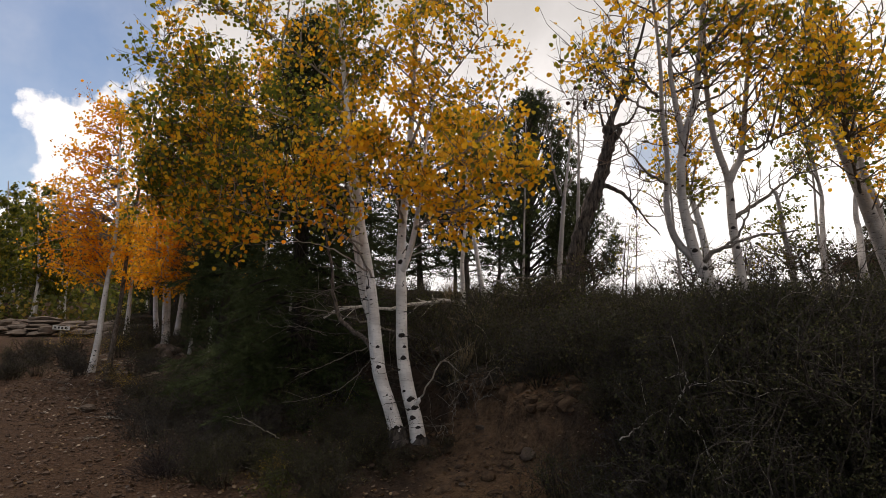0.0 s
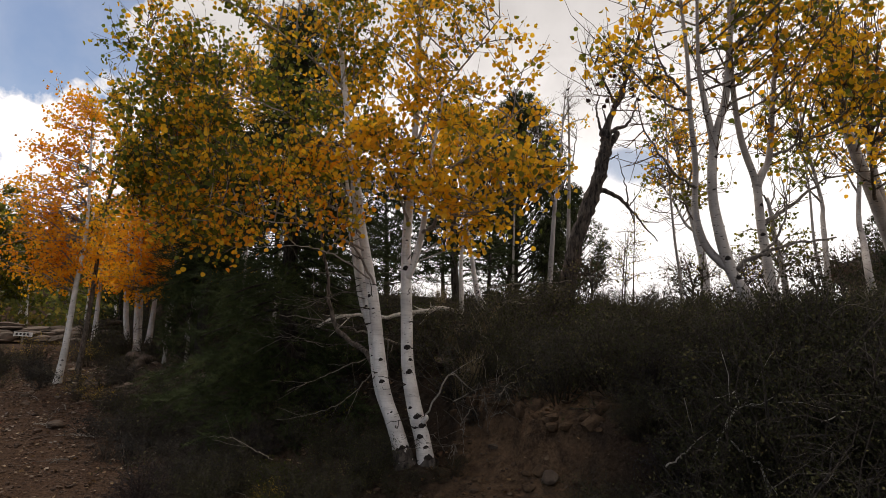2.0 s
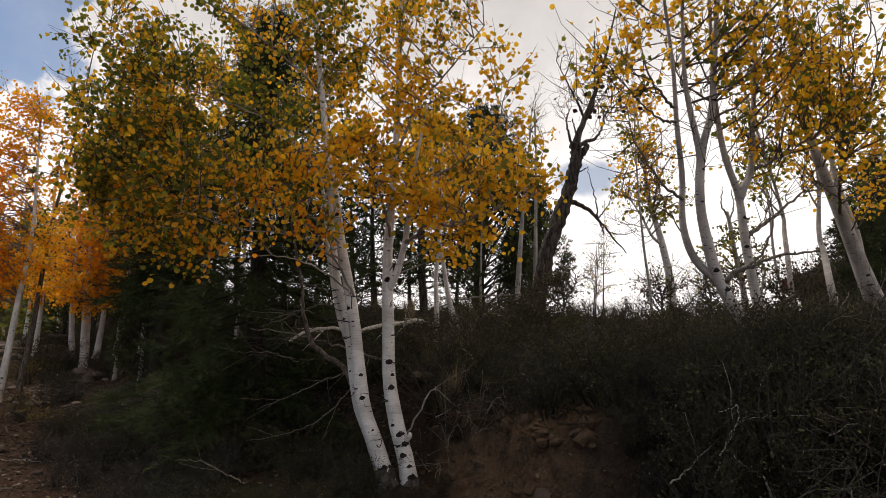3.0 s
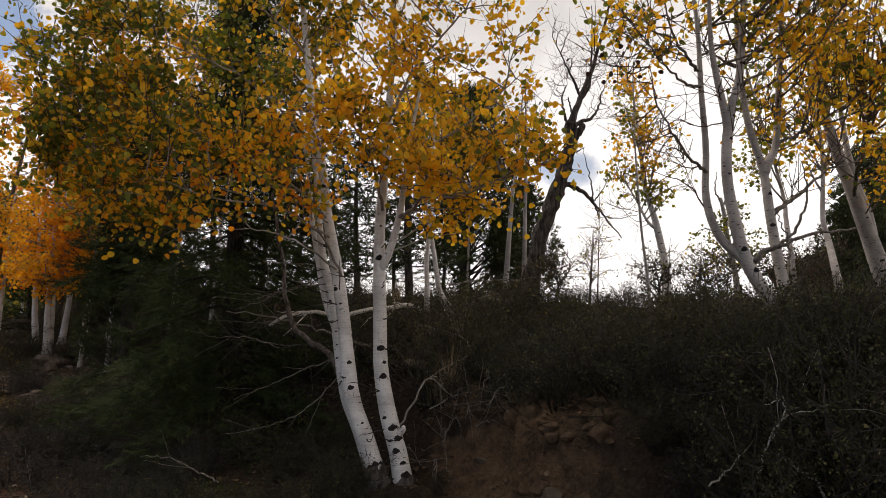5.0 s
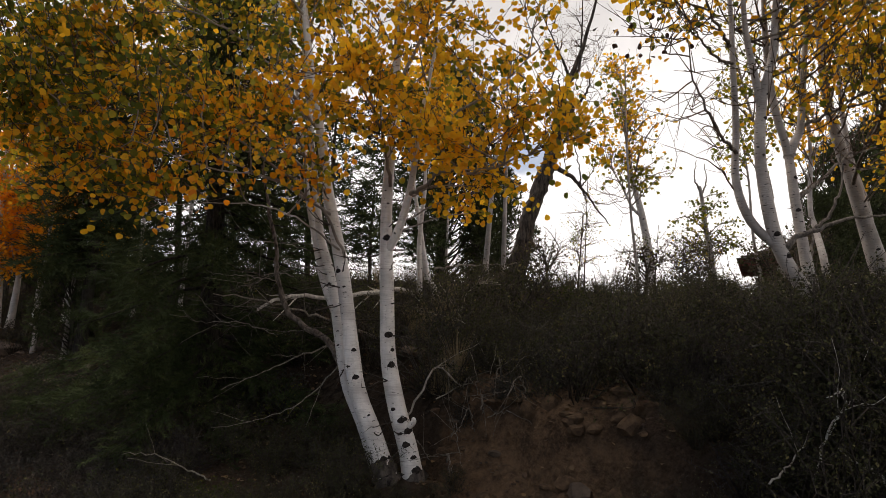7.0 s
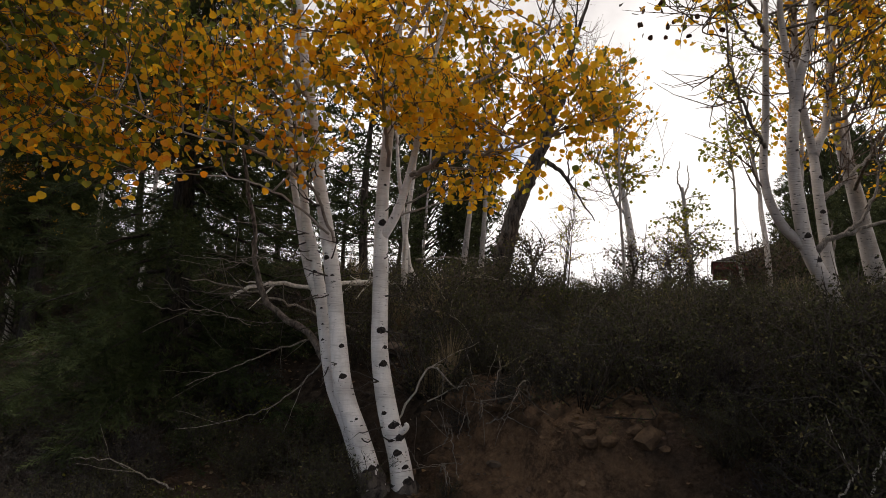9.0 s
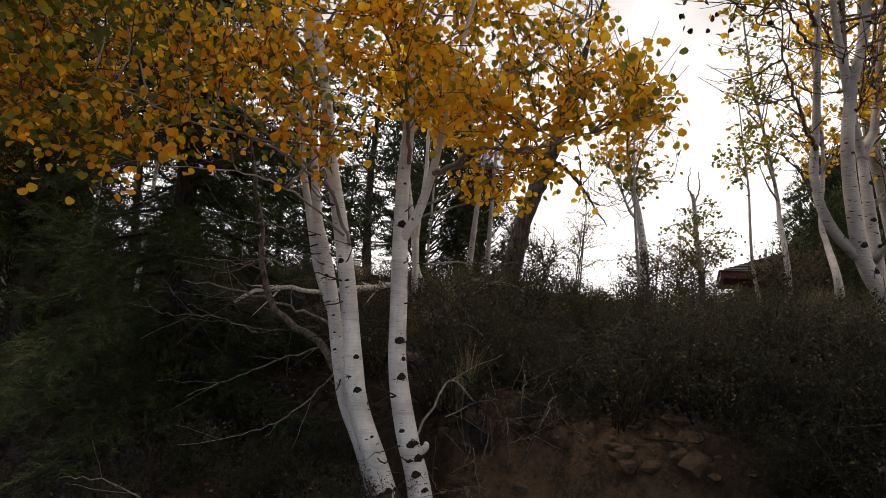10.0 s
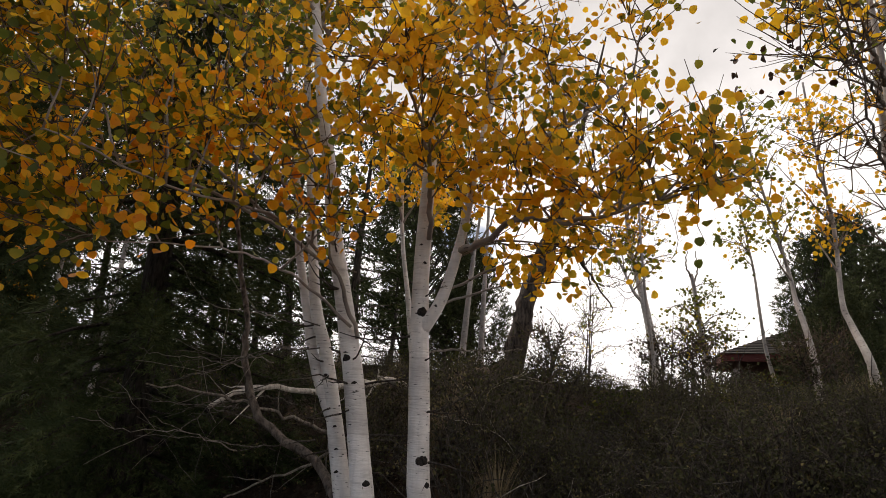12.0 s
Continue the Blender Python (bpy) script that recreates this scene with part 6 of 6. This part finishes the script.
# gravel along the road's edge
bm = bmesh.new()
bmesh.ops.create_icosphere(bm, subdivisions=1, radius=1)
pv = np.array([p.co for p in bm.verts])
pf = np.array([[q.index for q in p.verts] for p in bm.faces])
bm.free()
n = 13000
a, s = rng.uniform(-1.5, 12.5, n), rng.normal(-1.7, 1.2, n)
gx_, gy_ = -0.1 - 0.57 * a + 0.82 * s, 4.7 + 0.82 * a + 0.57 * s
c = rng.gamma(1.5, 0.005, n) + 0.003
at = np.stack([gx_, gy_, ground_height(gx_, gy_) + c * 0.2], -1)
v = at[:, None] + c[:, None, None] * pv[None] * rng.uniform(0.6, 1.3, (n, 1, 3)) * (1, 1, 0.65) + rng.normal(size=(n, len(pv), 3)) * (c * 0.12)[:, None, None]
soup = Soup()
soup.add(v.reshape(-1, 3), (np.arange(n)[:, None, None] * len(pv) + pf[None]).reshape(-1, 3))
gravel = part("gravel", soup, GRAVEL, None, smooth=False)
tagged(gravel, "loose brown gravel along the dirt road", "gravel", kind="stuff")

# fallen leaves and needles
n = 9000
a, s = rng.uniform(-3.0, 12.0, n), rng.normal(-0.3, 1.6, n)
lx, ly = -0.1 - 0.57 * a + 0.82 * s, 4.7 + 0.82 * a + 0.57 * s
soup = Soup()
ax = unit(rng.normal(size=(n, 3)) * (1, 1, 0.25))
up = unit(rng.normal(size=(n, 3)) * 0.35 + (0, 0, 1))
side = unit(np.cross(ax, up))
scatter_leaves(soup, np.stack([lx, ly, ground_height(lx, ly) + 0.012], -1), rng.uniform(0.018, 0.036, n), axes=(side, np.cross(up, side), up))
LITTER = leaf_paint("fallen_leaf", ((0.1, (0.05, 0.03, 0.018)), (0.6, (0.13, 0.075, 0.035)), (0.97, (0.2, 0.115, 0.045))), through_=0.1)
tagged(part("leaf_litter", soup, LITTER, None), "fallen brown and yellow leaves on the ground", "leaf litter", kind="stuff")


# ---------------------------------------------------------------- grass and flowers


def grass_tuft(seed, blades=90, tall=0.34):
    rs = np.random.default_rng(seed)
    tuft_ = thing("grass_tuft", (0, 0, 0), "dry straw-coloured bunch grass on the bank", "grass", "dry grass tufts")
    s = Soup()
    for _ in range(blades):
        ang, lean, h = rs.uniform(0, 6.28), rs.uniform(0.05, 0.5), tall * rs.uniform(0.5, 1.0)
        out = np.array((math.cos(ang), math.sin(ang), 0))
        foot = out * rs.uniform(0, 0.05)
        wide = np.cross(out, (0, 0, 1)) * 0.0022
        mid, tip = foot + out * lean * h * 0.35 + (0, 0, h * 0.6), foot + out * lean * h + (0, 0, h)
        s.add([foot - wide, foot + wide, mid + wide * 0.7, mid - wide * 0.7, tip], np.array([(0, 1, 2, 3)]), np.array([(3, 2, 4)]))
    part("bladework", s, STRAW, tuft_, kind="stuff")
    return tuft_


r = random.Random(41)
model = grass_tuft(1)
spots = [(0.17, 5.62), (0.25, 5.68), (0.1, 5.75), (0.33, 6.9), (0.2, 6.6), (0.45, 6.75), (0.28, 7.15), (0.5, 7.1), (0.1, 6.75)] + [(-0.1 - 0.57 * a_ + 0.82 * s_, 4.7 + 0.82 * a_ + 0.57 * s_) for a_, s_ in ((r.uniform(-2.5, 9), r.uniform(1.3, 5.5)) for _ in range(18))]
for k, (x, y) in enumerate(spots):
    m = Matrix.Translation(on_ground(x, y, 0.01)) @ Matrix.Rotation(r.uniform(0, 6.3), 4, "Z") @ Matrix.Scale(r.uniform(0.7, 1.4), 4)
    if k:
        copy_thing(model, m).matrix_basis = m
    else:
        model.matrix_basis = m
bush = shrub("rabbitbrush with yellow flower heads by the road", "rabbitbrush", 8, LEAF_SHRUB, 22, 0.6, 0.4, 40, 0.02, "rabbitbrush", None, FLOWER)
for k, (x, y, c) in enumerate(((-7.6, 11.9, 1.0), (-6.6, 11.9, 0.8), (-5.3, 9.3, 0.55), (-4.4, 8.2, 0.5), (-4.9, 8.6, 0.45), (-1.35, 4.85, 0.4))):
    m = Matrix.Translation(on_ground(x, y)) @ Matrix.Rotation(k * 1.3, 4, "Z") @ Matrix.Scale(c, 4)
    if k:
        copy_thing(bush, m).matrix_basis = m
    else:
        bush.matrix_basis = m


# ---------------------------------------------------------------- sign and cabin


def box(soup, lo, hi, m=None):
    c = np.array([(x, y, z) for x in (lo[0], hi[0]) for y in (lo[1], hi[1]) for z in (lo[2], hi[2])], float)
    if m is not None:
        c = c @ np.array(m.to_3x3()).T + np.array(m.translation)
    soup.add(c, np.array([(0, 1, 3, 2), (4, 6, 7, 5), (0, 4, 5, 1), (2, 3, 7, 6), (0, 2, 6, 4), (1, 5, 7, 3)]))


def boxed(name, parent, paint, lo, hi, m, label=""):
    s = Soup()
    box(s, lo, hi, m)
    ob = part(name, s, paint, parent, label, smooth=False)
    return ob


m = Matrix.Translation((-10.4, 15.75, 1.32)) @ Matrix.Rotation(radians(32), 4, "Z") @ Matrix.Rotation(radians(4), 4, "Y")
sign = thing("road_sign", tuple(m.translation), "small white board sign with dark marks by the ledge", "sign")
boxed("board", sign, SIGN_WHITE, (-0.2, -0.012, 0.0), (0.2, 0.012, 0.11), m)
boxed("stake", sign, GREY_WOOD, (-0.02, 0.0121, -0.4), (0.02, 0.05, 0.1), m)
for k in range(4):
    boxed("mark", sign, SIGN_DARK, (-0.16 + 0.08 * k, -0.016, 0.03), (-0.115 + 0.08 * k, -0.0121, 0.085), m)

# the cabin beyond the rim: front eave runs to the right of its near corner
cabin_m = Matrix.Translation((8.55, 12.25, 0)) @ Matrix.Rotation(radians(-42), 4, "Z")
W, D, EAVE, RIDGE = 5.2, 3.4, 2.98, 3.72
floor_z = float(ground_height(11.5, 12.5)) - 0.4
cabin = thing("cabin", (8.55, 12.25, floor_z), "small red-brown cabin with a grey shingled hip roof", "cabin")
boxed("wall", cabin, SIDING, (0.38, 0.38, floor_z), (W - 0.38, D - 0.38, EAVE - 0.02), cabin_m)
for lo, hi in (((0, 0, EAVE - 0.16), (W, 0.03, EAVE)), ((0, D - 0.03, EAVE - 0.16), (W, D, EAVE)), ((0, 0.0301, EAVE - 0.16), (0.03, D - 0.0301, EAVE)), ((W - 0.03, 0.0301, EAVE - 0.16), (W, D - 0.0301, EAVE))):
    boxed("fascia", cabin, FASCIA, lo, hi, cabin_m, "red-brown painted fascia")
boxed("soffit", cabin, SIDING, (0.031, 0.031, EAVE - 0.05), (W - 0.031, D - 0.031, EAVE - 0.03), cabin_m)
rows = 16
for k in range(rows):
    u, w = k / rows, (k + 1) / rows
    s = Soup()
    inset0, inset1 = u * D / 2 - 0.04, w * D / 2 + 0.02
    z0, z1 = EAVE + u * (RIDGE - EAVE), EAVE + w * (RIDGE - EAVE)
    rot, off = np.array(cabin_m.to_3x3()), np.array(cabin_m.translation)
    ring = [(inset0, inset0, z0), (W - inset0, inset0, z0), (W - inset0, D - inset0, z0), (inset0, D - inset0, z0)]
    top = [(inset1, inset1, z1), (W - inset1, inset1, z1), (W - inset1, D - inset1, z1), (inset1, D - inset1, z1)]
    v = np.array(ring + [(x, y, z + 0.012) for x, y, z in ring] + [(x, y, z + 0.004) for x, y, z in top]) @ rot.T + off
    s.add(v, np.array([(0, 1, 5, 4), (1, 2, 6, 5), (2, 3, 7, 6), (3, 0, 4, 7), (4, 5, 9, 8), (5, 6, 10, 9), (6, 7, 11, 10), (7, 4, 8, 11)]))
    part("shingle_course", s, SHINGLE, cabin, smooth=False)
for x, u in ((1.25, 0.28), (1.75, 0.68)):
    y, z = u * D / 2, EAVE + u * (RIDGE - EAVE)
    boxed("roof_vent", cabin, TIN, (x, y - 0.1, z), (x + 0.32, y + 0.12, z + 0.11), cabin_m, "pale tin roof vent")
s = Soup()
foot = np.array(cabin_m @ Vector((0.95, 0.85, EAVE + 0.34)))
tube(s, [foot, foot + (0, 0, 0.12), foot + (0, 0, 0.26)], [0.03, 0.03, 0.03], 8)
part("vent_pipe", s, TIN, cabin, "thin tin vent pipe")
